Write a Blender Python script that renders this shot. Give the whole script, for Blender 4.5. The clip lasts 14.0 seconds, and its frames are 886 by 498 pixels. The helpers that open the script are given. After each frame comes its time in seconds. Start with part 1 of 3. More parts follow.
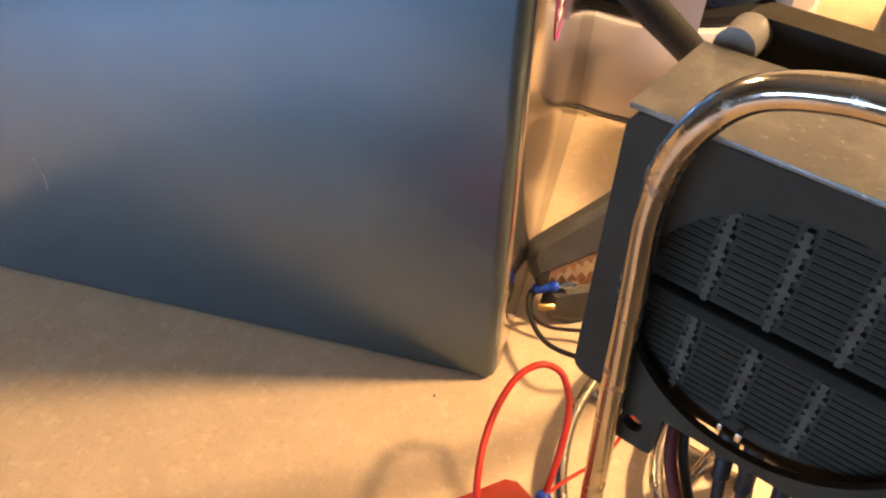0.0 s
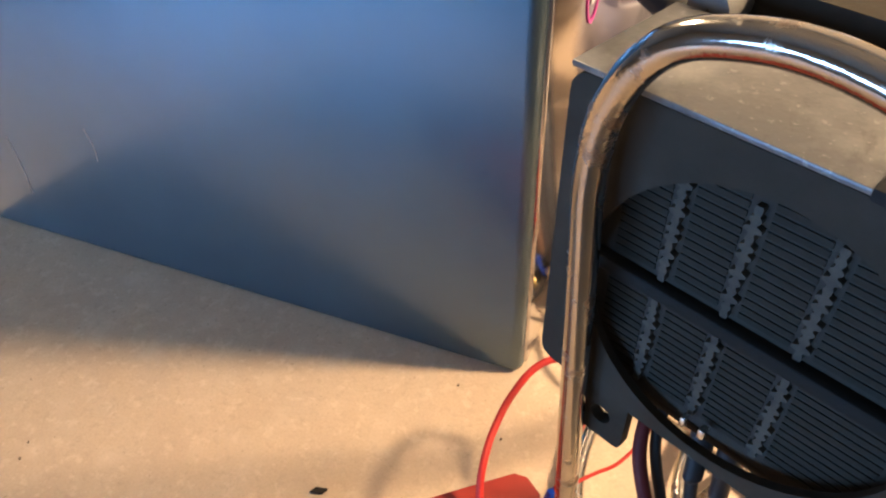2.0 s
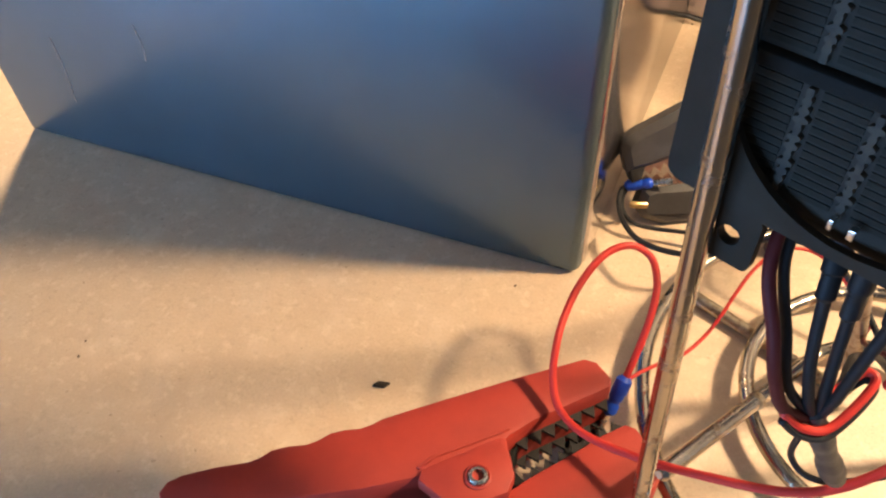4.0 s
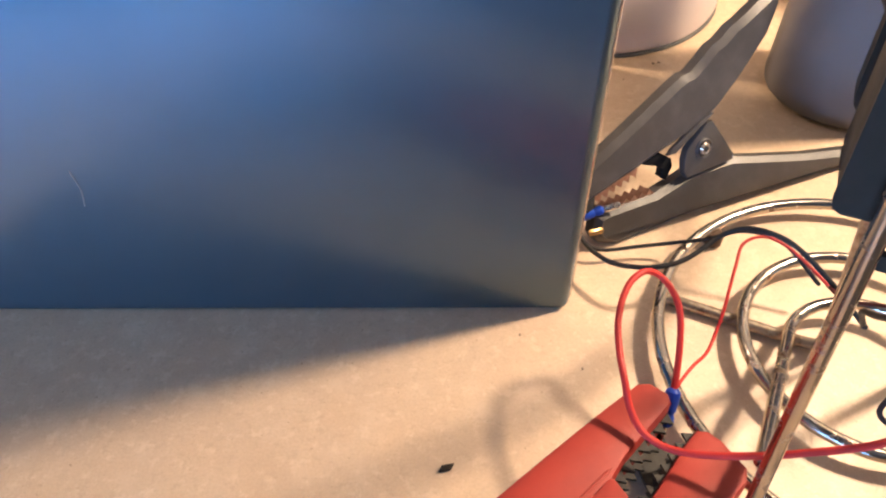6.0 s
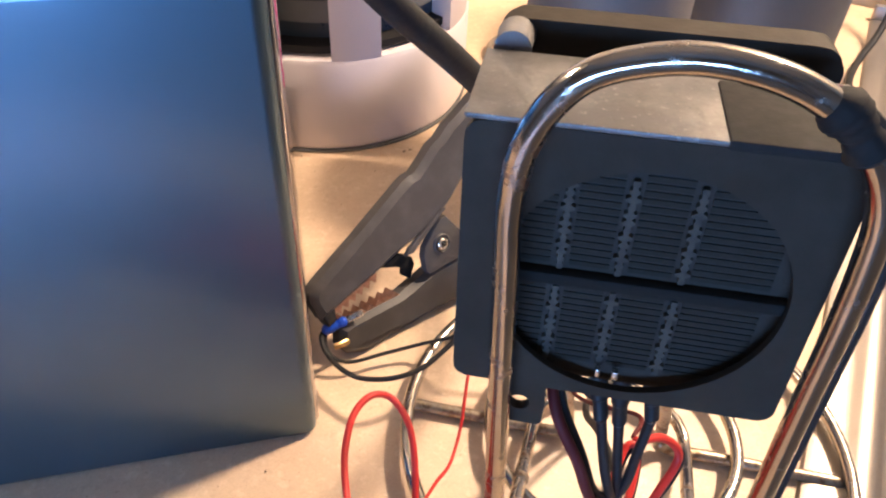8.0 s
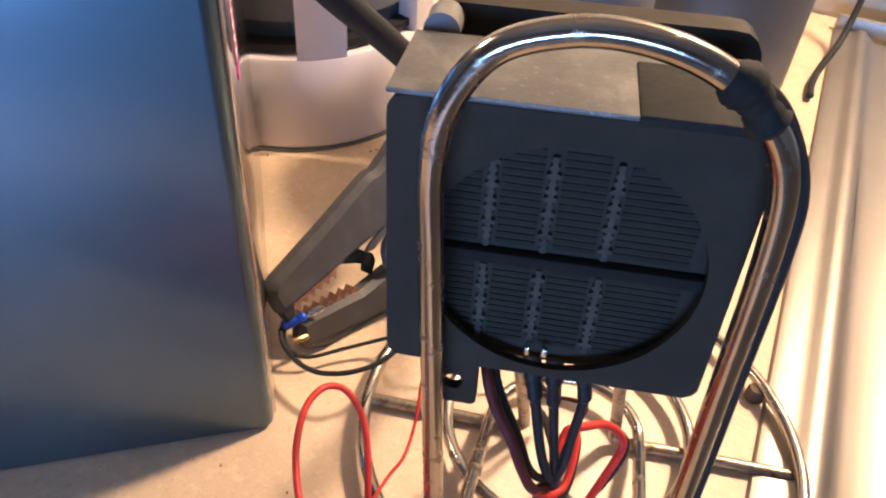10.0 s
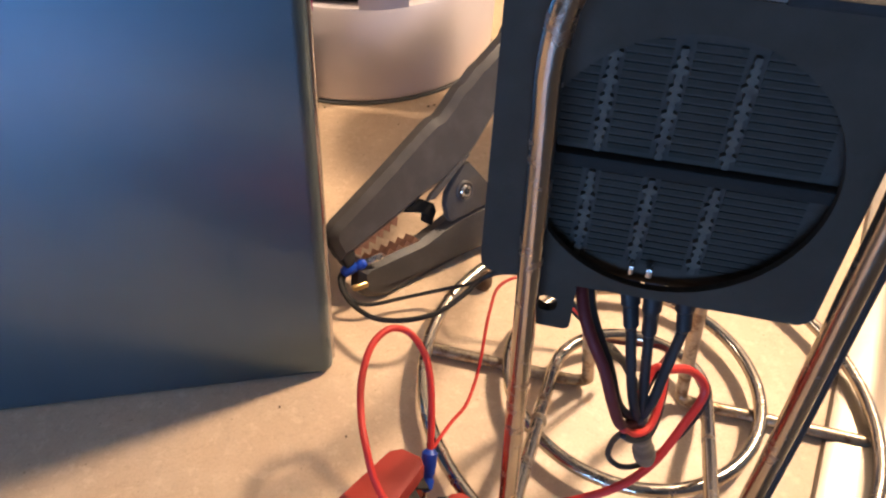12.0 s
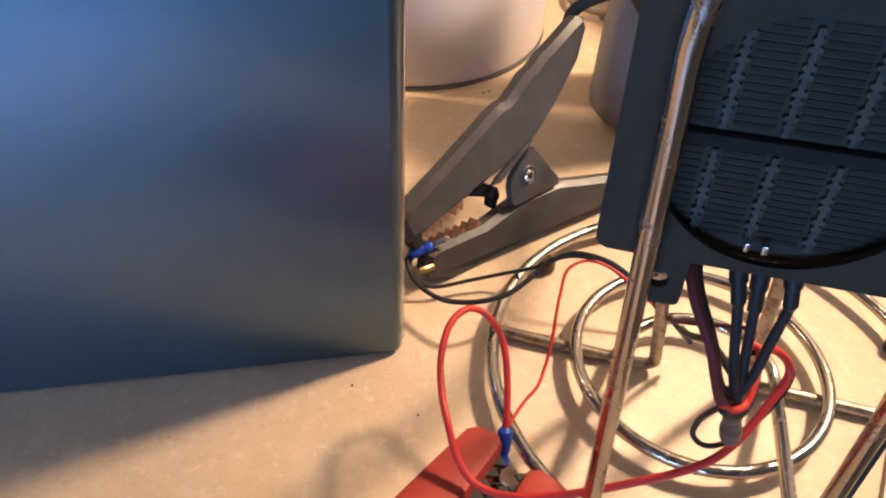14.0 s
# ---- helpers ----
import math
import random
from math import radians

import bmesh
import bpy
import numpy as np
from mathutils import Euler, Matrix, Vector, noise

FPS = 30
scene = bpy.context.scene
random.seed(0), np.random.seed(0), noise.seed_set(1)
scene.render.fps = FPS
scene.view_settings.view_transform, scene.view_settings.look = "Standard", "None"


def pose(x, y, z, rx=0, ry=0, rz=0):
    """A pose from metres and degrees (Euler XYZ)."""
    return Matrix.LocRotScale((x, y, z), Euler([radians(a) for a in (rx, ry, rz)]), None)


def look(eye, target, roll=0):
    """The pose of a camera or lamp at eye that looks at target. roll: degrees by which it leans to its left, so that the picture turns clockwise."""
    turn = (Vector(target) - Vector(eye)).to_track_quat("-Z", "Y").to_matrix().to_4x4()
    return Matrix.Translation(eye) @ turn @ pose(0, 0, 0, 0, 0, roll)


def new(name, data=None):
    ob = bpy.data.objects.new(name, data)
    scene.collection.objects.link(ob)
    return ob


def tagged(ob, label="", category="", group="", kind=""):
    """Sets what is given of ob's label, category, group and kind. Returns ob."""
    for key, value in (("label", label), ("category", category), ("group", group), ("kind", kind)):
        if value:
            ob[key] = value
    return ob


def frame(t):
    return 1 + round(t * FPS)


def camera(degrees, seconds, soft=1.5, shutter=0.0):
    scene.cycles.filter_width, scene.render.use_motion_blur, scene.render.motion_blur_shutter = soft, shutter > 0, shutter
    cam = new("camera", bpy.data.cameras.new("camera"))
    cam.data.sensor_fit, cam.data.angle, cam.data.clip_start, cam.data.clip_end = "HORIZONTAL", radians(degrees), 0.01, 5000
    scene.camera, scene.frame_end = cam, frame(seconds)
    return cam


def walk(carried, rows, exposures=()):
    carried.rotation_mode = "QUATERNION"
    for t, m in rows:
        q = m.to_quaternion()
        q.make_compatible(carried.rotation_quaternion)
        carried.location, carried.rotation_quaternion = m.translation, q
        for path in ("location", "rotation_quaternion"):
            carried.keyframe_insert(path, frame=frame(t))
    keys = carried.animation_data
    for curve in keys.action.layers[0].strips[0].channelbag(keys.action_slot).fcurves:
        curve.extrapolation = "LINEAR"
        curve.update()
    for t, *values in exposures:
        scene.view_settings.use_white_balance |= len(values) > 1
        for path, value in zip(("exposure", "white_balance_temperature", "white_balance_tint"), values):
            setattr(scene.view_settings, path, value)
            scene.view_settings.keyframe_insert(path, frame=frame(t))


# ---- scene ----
# ---- camera and walk ----
cam = camera(60.35, 14.0, soft=2.2)
PATH = [
    (0.0, 0.0205, -0.156, 0.2257, 44.54, -0.73, 15.01),
    (0.5, 0.021, -0.1462, 0.2332, 44.94, 1.52, 19.93),
    (1.0, 0.0186, -0.1419, 0.2321, 45.39, 2.0, 20.85),
    (1.5, 0.032, -0.1502, 0.2258, 44.89, 1.81, 21.65),
    (2.0, 0.0387, -0.1505, 0.2194, 44.66, 1.82, 21.64),
    (2.5, 0.0357, -0.1614, 0.2163, 44.24, 1.78, 22.45),
    (3.0, 0.0372, -0.1659, 0.2121, 42.64, 1.45, 22.77),
    (3.5, 0.035, -0.1666, 0.2078, 42.08, 2.3, 23.52),
    (3.8, 0.0314, -0.1668, 0.2072, 41.75, 2.15, 23.19),
    (4.0, 0.0265, -0.1697, 0.2021, 41.97, 2.17, 21.75),
    (4.2, 0.0173, -0.1685, 0.2033, 41.42, 1.72, 17.99),
    (6.3, -0.0474, -0.1783, 0.218, 45.22, 0.57, -4.15),
    (6.5, -0.0332, -0.164, 0.2201, 46.04, 0.87, -7.37),
    (7.0, -0.0144, -0.1544, 0.2261, 47.15, -0.44, -10.94),
    (7.2, -0.0074, -0.1561, 0.2269, 47.46, -1.0, -11.59),
    (9.3, 0.001, -0.162, 0.224, 48.93, -3.21, -14.11),
    (9.5, 0.0022, -0.1647, 0.224, 48.91, -3.35, -14.18),
    (10.0, 0.0051, -0.1657, 0.2239, 49.14, -3.4, -14.1),
    (10.5, 0.0049, -0.1655, 0.2229, 49.41, -3.32, -13.8),
    (11.0, -0.0004, -0.169, 0.2076, 48.42, -2.74, -12.78),
    (11.5, -0.0037, -0.1686, 0.2078, 47.77, -2.88, -11.85),
    (12.0, -0.0049, -0.1662, 0.2105, 47.5, -2.96, -10.99),
    (12.5, -0.0084, -0.1676, 0.212, 47.0, -2.76, -10.34),
    (13.0, -0.0085, -0.1691, 0.2129, 47.13, -2.87, -10.16),
    (13.5, -0.017, -0.167, 0.2123, 46.85, -2.46, -9.76),
    (14.0, -0.0213, -0.1676, 0.2107, 46.63, -2.11, -9.4),
]
walk(cam, [(t, pose(x, y, z, rx, ry, rz)) for t, x, y, z, rx, ry, rz in PATH],
     [(0.0, 0.50, 8200, 11), (0.5, 0.50, 6000, 7), (1.0, 0.50, 5750, 7), (2.0, 0.50, 6050, 7), (3.5, 0.48, 6100, 6), (4.0, 0.46, 6050, 5), (7.0, 0.56, 5500, 13), (10.0, 0.40, 5750, 14), (11.5, 0.23, 5900, 13), (12.5, 0.23, 5700, 12), (14.0, 0.23, 5850, 12)])

# ---- world and lights ----
world = bpy.data.worlds.new("world")
scene.world = world
world.use_nodes = True
wn = world.node_tree
sky = wn.nodes.new("ShaderNodeTexSky")
sky.sky_type = "NISHITA"
sky.sun_disc = False
sky.sun_elevation, sky.sun_rotation = radians(18), radians(200)
wn.links.new(sky.outputs[0], wn.nodes["Background"].inputs[0])
wn.nodes["Background"].inputs[1].default_value = 0.08


def lamp(name, kind, energy, colour, m, size=0.1, size_y=None):
    data = bpy.data.lights.new(name, kind)
    data.energy, data.color = energy, colour
    if kind == "AREA":
        data.shape, data.size, data.size_y = "RECTANGLE", size, size_y or size
    else:
        data.shadow_soft_size = size
    ob = new(name, data)
    ob.matrix_world = m
    return ob


# warm bulb close above the draining board
lamp("work_lamp", "POINT", 32.0, (1.0, 0.70, 0.42), pose(0.518, 0.161, 0.594), 0.040)
# second warm bulb over the far end of the worktop
lamp("shelf_lamp", "POINT", 21.0, (1.0, 0.70, 0.42), pose(-0.37, 0.298, 0.47), 0.028)
# unseen cold light, set low and wide for the blue on the case
lamp("unseen_cold_light", "AREA", 55.0, (0.24, 0.50, 0.95), look((-1.207, -2.333, 0.13), (-0.08, 0.0, 0.1)), 2.0, 0.36)

# ---- materials ----


class Mat:
    """A small builder for node materials."""

    def __init__(self, name, colour, rough=0.5, metal=0.0, spec=0.5):
        self.m = bpy.data.materials.new(name)
        self.m.use_nodes = True
        self.t = self.m.node_tree
        self.b = self.t.nodes["Principled BSDF"]
        self.b.inputs["Base Color"].default_value = (*colour, 1)
        self.b.inputs["Roughness"].default_value = rough
        self.b.inputs["Metallic"].default_value = metal
        self.b.inputs["Specular IOR Level"].default_value = spec
        self.colour, self.rough = colour, rough
        self.co = self.t.nodes.new("ShaderNodeTexCoord").outputs["Object"]
        self.last = None
        self.height = None

    def noise(self, scale, detail=4, stretch=(1, 1, 1), rough=0.55):
        mp = self.t.nodes.new("ShaderNodeMapping")
        mp.inputs["Scale"].default_value = stretch
        self.t.links.new(self.co, mp.inputs[0])
        n = self.t.nodes.new("ShaderNodeTexNoise")
        n.inputs["Scale"].default_value, n.inputs["Detail"].default_value = scale, detail
        n.inputs["Roughness"].default_value = rough
        self.t.links.new(mp.outputs[0], n.inputs["Vector"])
        return n.outputs[0]

    def ramp(self, src, lo, hi, a=0.0, b=1.0):
        r = self.t.nodes.new("ShaderNodeMapRange")
        r.inputs[1].default_value, r.inputs[2].default_value = lo, hi
        r.inputs[3].default_value, r.inputs[4].default_value = a, b
        self.t.links.new(src, r.inputs[0])
        return r.outputs[0]

    def tint(self, fac, colour, amount=1.0):
        """Mixes a colour in where fac is high."""
        mx = self.t.nodes.new("ShaderNodeMix")
        mx.data_type = "RGBA"
        sc = self.ramp(fac, 0, 1, 0, amount)
        self.t.links.new(sc, mx.inputs[0])
        if self.last:
            self.t.links.new(self.last, mx.inputs[6])
        else:
            mx.inputs[6].default_value = (*self.colour, 1)
        mx.inputs[7].default_value = (*colour, 1)
        self.last = mx.outputs[2]
        self.t.links.new(self.last, self.b.inputs["Base Color"])
        return self

    def gloss(self, fac, lo, hi):
        self.t.links.new(self.ramp(fac, 0, 1, lo, hi), self.b.inputs["Roughness"])
        return self

    def bump(self, fac, depth, strength=0.5):
        bp = self.t.nodes.new("ShaderNodeBump")
        bp.inputs["Distance"].default_value, bp.inputs["Strength"].default_value = depth, strength
        self.t.links.new(fac, bp.inputs["Height"])
        if self.height:
            self.t.links.new(self.height, bp.inputs["Normal"])
        self.height = bp.outputs[0]
        self.t.links.new(self.height, self.b.inputs["Normal"])
        return self


def simple(name, colour, rough=0.5, metal=0.0, wear=None, scale=60, amount=0.35, depth=0.0002, bscale=900, spec=0.5):
    k = Mat(name, colour, rough, metal, spec)
    w = wear or tuple(c * 0.6 for c in colour)
    k.tint(k.ramp(k.noise(scale, 5), 0.45, 0.7), w, amount)
    k.gloss(k.noise(scale * 2.3, 3), max(0.02, rough - 0.1), min(1, rough + 0.12))
    k.bump(k.noise(bscale, 3), depth, 0.35)
    return k.m


k = Mat("laminate", (0.61, 0.46, 0.305), 0.45)
k.tint(k.ramp(k.noise(1100, 3), 0.42, 0.62), (0.50, 0.365, 0.24), 0.4)
k.tint(k.ramp(k.noise(26, 6, rough=0.65), 0.42, 0.66), (0.49, 0.355, 0.235), 0.5)
k.tint(k.ramp(k.noise(75, 5, rough=0.7), 0.52, 0.68), (0.69, 0.545, 0.385), 0.6)
k.tint(k.ramp(k.noise(190, 5, rough=0.7), 0.53, 0.64), (0.70, 0.555, 0.385), 0.6)
k.tint(k.ramp(k.noise(120, 6, rough=0.75), 0.64, 0.74), (0.40, 0.27, 0.165), 0.5)
k.tint(k.ramp(k.noise(300, 4, rough=0.7), 0.52, 0.66), (0.47, 0.335, 0.215), 0.55)
k.tint(k.ramp(k.noise(420, 2), 0.70, 0.76), (0.30, 0.20, 0.12), 0.6)
k.gloss(k.noise(60, 4), 0.36, 0.56).bump(k.noise(1400, 2), 0.0001, 0.3)
LAMINATE = k.m

k = Mat("case_metal", (0.082, 0.106, 0.136), 0.22, 1.0)
k.tint(k.ramp(k.noise(40, 5), 0.4, 0.75), (0.106, 0.134, 0.166), 0.5)
k.tint(k.ramp(k.noise(26, 2, (1.2, 1, 0.05)), 0.60, 0.72), (0.15, 0.155, 0.165), 0.2)
k.gloss(k.noise(14, 5), 0.17, 0.25).bump(k.noise(22, 3), 0.0008, 0.06).bump(k.noise(1700, 2), 0.00004, 0.3)
# the same metal with a satin haze over it
haze = k.t.nodes.new("ShaderNodeBsdfPrincipled")
haze.inputs["Base Color"].default_value = (0.160, 0.250, 0.320, 1)
haze.inputs["Metallic"].default_value, haze.inputs["Roughness"].default_value = 1.0, 0.5
k.t.links.new(k.height, haze.inputs["Normal"])
blend = k.t.nodes.new("ShaderNodeMixShader")
k.t.links.new(k.ramp(k.noise(9, 4), 0.2, 0.8, 0.32, 0.46), blend.inputs[0])
k.t.links.new(k.b.outputs[0], blend.inputs[1])
k.t.links.new(haze.outputs[0], blend.inputs[2])
k.t.links.new(blend.outputs[0], k.t.nodes["Material Output"].inputs[0])
BATTERY = k.m
k = Mat("polished_side", (0.56, 0.54, 0.56), 0.12, 1.0)
k.gloss(k.noise(50, 4), 0.09, 0.18).bump(k.noise(90, 3), 0.0001, 0.1)
BATTERY_GLOSS = k.m

BLACK_RUBBER = simple("black_vinyl", (0.050, 0.047, 0.046), 0.42, wear=(0.088, 0.083, 0.080), scale=110, amount=0.5)
BLACK_PLASTIC = simple("black_plastic", (0.0225, 0.0180, 0.0120), 0.70, wear=(0.032, 0.027, 0.020), scale=110, amount=0.6, spec=0.2)
# streaked foil; its lighter base also carries reflection caught at a grazing angle
k = Mat("streaked_foil", (0.085, 0.082, 0.078), 0.34)
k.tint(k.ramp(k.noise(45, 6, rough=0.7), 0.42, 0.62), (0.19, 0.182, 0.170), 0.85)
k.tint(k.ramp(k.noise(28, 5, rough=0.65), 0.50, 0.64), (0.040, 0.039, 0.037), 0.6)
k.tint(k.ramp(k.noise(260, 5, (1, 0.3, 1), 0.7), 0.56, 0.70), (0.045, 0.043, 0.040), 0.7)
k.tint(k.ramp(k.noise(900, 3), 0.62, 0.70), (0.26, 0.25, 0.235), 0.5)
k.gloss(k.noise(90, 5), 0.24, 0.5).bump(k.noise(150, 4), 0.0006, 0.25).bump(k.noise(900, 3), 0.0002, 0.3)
STREAKED_FOIL = k.m
GRILLE = simple("dusty_fin", (0.060, 0.052, 0.041), 0.7, wear=(0.022, 0.021, 0.020), scale=400, amount=0.7, spec=0.2)
CABLE = simple("cable_sheath", (0.010, 0.010, 0.011), 0.58, wear=(0.016, 0.016, 0.017), spec=0.3)
CABLE_BROWN = simple("dark_red_sheath", (0.085, 0.012, 0.012), 0.6, spec=0.2)
RED_PLASTIC = simple("red_vinyl", (0.36, 0.040, 0.026), 0.55, wear=(0.29, 0.033, 0.024), scale=90, amount=0.6, spec=0.35)
RED_WIRE = simple("red_wire", (0.50, 0.027, 0.018), 0.5, wear=(0.38, 0.02, 0.015), spec=0.3)
BLUE_SLEEVE = simple("blue_sleeve", (0.01, 0.07, 0.55), 0.35)
COPPER = simple("coppered_steel", (0.55, 0.33, 0.24), 0.35, 0.9, wear=(0.25, 0.13, 0.08), scale=500, amount=0.6)
DARK_STEEL = simple("dark_steel", (0.030, 0.028, 0.026), 0.5, 0.4, wear=(0.05, 0.05, 0.05), scale=500, amount=0.5)
ZINC = simple("zinc", (0.66, 0.64, 0.60), 0.25, 1.0, wear=(0.45, 0.43, 0.38), scale=300)
WHITE_PLASTIC = simple("white_plastic", (0.74, 0.68, 0.70), 0.4, wear=(0.66, 0.60, 0.61), scale=14, amount=0.5)
FIN_BLACK = simple("black_fin", (0.0185, 0.0160, 0.0120), 0.7, wear=(0.026, 0.023, 0.018), scale=300, amount=0.6, spec=0.15)
CROSS_BLACK = simple("matt_black_bar", (0.012, 0.012, 0.011), 0.8, spec=0.15)
CORE_BLACK = simple("element_core", (0.034, 0.030, 0.024), 0.85, wear=(0.016, 0.016, 0.016), scale=300, spec=0.2)
INSIDE_BLACK = simple("smoked_inside", (0.030, 0.048, 0.075), 0.3)
INSIDE_GREY = simple("grey_band", (0.11, 0.115, 0.12), 0.45)
DARK_POT = simple("tarnished_steel", (0.075, 0.068, 0.062), 0.42, wear=(0.05, 0.045, 0.04), scale=40)
GREY_CUP = simple("grey_glaze", (0.115, 0.106, 0.102), 0.5, wear=(0.085, 0.078, 0.074), scale=25)
SPACER_GREY = simple("grey_spacer", (0.16, 0.155, 0.15), 0.4)
HEATSHRINK = simple("heat_shrink", (0.028, 0.027, 0.026), 0.5, wear=(0.065, 0.060, 0.055), scale=200)
TAPE = simple("black_tape", (0.012, 0.0115, 0.011), 0.75, wear=(0.022, 0.021, 0.020), scale=200, spec=0.2)
GREY_CABLE = simple("grey_cable", (0.22, 0.18, 0.14), 0.5)
CRUMB = simple("crumb", (0.10, 0.062, 0.036), 0.8)
SCUFF = simple("scuff", (0.30, 0.30, 0.30), 0.5, 0.5)
MAGENTA = simple("magenta_print", (0.62, 0.05, 0.32), 0.35)
PRINT_WHITE = simple("white_print", (0.75, 0.70, 0.72), 0.4)
WALL = simple("wall_paint", (0.40, 0.34, 0.25), 0.7, wear=(0.34, 0.29, 0.21), scale=6, depth=0.0006, bscale=300)
ROOM_WALL = simple("room_wall_paint", (0.22, 0.205, 0.185), 0.8, wear=(0.18, 0.17, 0.155), scale=3)
FLOOR = simple("floor_vinyl", (0.20, 0.17, 0.14), 0.6, scale=8)
FRAME_WHITE = simple("window_frame_paint", (0.75, 0.75, 0.74), 0.4)

k = Mat("chrome_wire", (0.50, 0.46, 0.41), 0.14, 1.0)
spots = k.ramp(k.noise(160, 6, rough=0.7), 0.56, 0.68)
k.tint(k.ramp(k.noise(35, 4), 0.4, 0.7), (0.34, 0.30, 0.25), 0.7)
k.tint(spots, (0.16, 0.08, 0.035), 0.85)
k.gloss(k.ramp(k.noise(160, 6, rough=0.7), 0.52, 0.70), 0.12, 0.5).bump(k.noise(700, 3), 0.00015, 0.25)
CHROME = k.m
k = Mat("worn_rod", (0.40, 0.34, 0.26), 0.3, 0.9)
k.tint(k.ramp(k.noise(230, 6, rough=0.7), 0.48, 0.62), (0.16, 0.09, 0.045), 0.85)
k.gloss(k.noise(230, 5), 0.2, 0.6).bump(k.noise(500, 4), 0.0003, 0.4)
WORN = k.m
k = Mat("stainless_steel", (0.37, 0.33, 0.285), 0.42, 1.0)
k.tint(k.ramp(k.noise(30, 4), 0.45, 0.7), (0.32, 0.28, 0.23), 0.4)
k.gloss(k.noise(70, 5, (1, 14, 1)), 0.36, 0.54).bump(k.noise(500, 2, (1, 24, 1)), 0.00008, 0.2).bump(k.noise(60, 5), 0.0006, 0.12)
STEEL = k.m
k = Mat("pane_glass", (1, 1, 1), 0.0)
k.b.inputs["Transmission Weight"].default_value = 1.0
GLASS = k.m

# ---- mesh helpers ----


def mesh_ob(name, bm, material, parent=None, label="", smooth=True, m=None):
    me = bpy.data.meshes.new(name)
    bmesh.ops.recalc_face_normals(bm, faces=bm.faces)
    bm.to_mesh(me)
    bm.free()
    for f in me.polygons:
        f.use_smooth = smooth
    me.materials.append(material)
    ob = new(name, me)
    if smooth:
        me.set_sharp_from_angle(angle=radians(35))
    if parent:
        ob.parent = parent
    if m is not None:
        ob.matrix_world = m
    if label:
        ob["label"] = label
    return ob


def part(name, bm, material, parent, label="", smooth=True):
    return mesh_ob(name, bm, material, parent, label, smooth)


def thing(name, label, category, group="", kind=""):
    return tagged(new(name), label, category, group, kind)


def bm_box(x0, y0, z0, x1, y1, z1, bevel=0.0, seg=2):
    bm = bmesh.new()
    bmesh.ops.create_cube(bm, size=1.0)
    for v in bm.verts:
        v.co = Vector(((x0 + x1) / 2 + v.co.x * (x1 - x0), (y0 + y1) / 2 + v.co.y * (y1 - y0), (z0 + z1) / 2 + v.co.z * (z1 - z0)))
    if bevel:
        bmesh.ops.bevel(bm, geom=list(bm.edges), offset=bevel, segments=seg, affect="EDGES", profile=0.5)
    return bm


def spline(pts, n=8, closed=False):
    """Smooth points through the given ones (Catmull-Rom)."""
    p = [Vector(q) for q in pts]
    out = []
    k_ = len(p)
    for i in range(k_ if closed else k_ - 1):
        a = p[(i - 1) % k_] if closed or i else p[0] * 2 - p[1]
        b, c = p[i], p[(i + 1) % k_]
        d = p[(i + 2) % k_] if closed or i + 2 < k_ else c * 2 - b
        for j in range(n):
            t = j / n
            out.append(0.5 * (2 * b + (c - a) * t + (2 * a - 5 * b + 4 * c - d) * t * t + (3 * b - a - 3 * c + d) * t ** 3))
    if not closed:
        out.append(p[-1].copy())
    return out


def sweep(path, r, sides=12, closed=False, bm=None, flat=1.0):
    """A round wire along a path; r is a number or a function of 0..1; the ends are domed."""
    bm = bm or bmesh.new()
    n = len(path)
    rf = r if callable(r) else (lambda s: r)
    nrm = None
    rings = []
    for i, q in enumerate(path):
        a = path[(i - 1) % n] if closed or i else q
        b = path[(i + 1) % n] if closed or i < n - 1 else q
        d = (b - a).normalized()
        if nrm is None:
            nrm = d.orthogonal().normalized()
        nrm = (nrm - d * nrm.dot(d)).normalized()
        bi = d.cross(nrm)
        s = i / max(1, n - 1)
        spec = [(0, rf(s))]
        if not closed and i == 0:
            spec = [(-0.5 * rf(s), 0.55 * rf(s)), (0, rf(s))]
        if not closed and i == n - 1:
            spec = [(0, rf(s)), (0.5 * rf(s), 0.55 * rf(s))]
        for off, rr in spec:
            rings.append([bm.verts.new(q + d * off + (nrm * math.cos(2 * math.pi * j / sides) + bi * flat * math.sin(2 * math.pi * j / sides)) * rr) for j in range(sides)])
    m_ = len(rings)
    for i in range(m_ if closed else m_ - 1):
        A, B = rings[i], rings[(i + 1) % m_]
        shift = 0
        if closed and i == m_ - 1:
            shift = min(range(sides), key=lambda s_: (A[0].co - B[s_].co).length)
        for j in range(sides):
            bm.faces.new((A[j], A[(j + 1) % sides], B[(j + 1 + shift) % sides], B[(j + shift) % sides]))
    if not closed:
        bm.faces.new(rings[0][::-1])
        bm.faces.new(rings[-1])
    return bm


def lathe(profile, n=64, cx=0.0, cy=0.0):
    """Turns (radius, height) pairs about an upright axis."""
    bm = bmesh.new()
    rings = [[bm.verts.new((cx + r * math.cos(2 * math.pi * j / n), cy + r * math.sin(2 * math.pi * j / n), z)) for j in range(n)] for r, z in profile]
    for A, B in zip(rings, rings[1:]):
        for j in range(n):
            bm.faces.new((A[j], A[(j + 1) % n], B[(j + 1) % n], B[j]))
    return bm


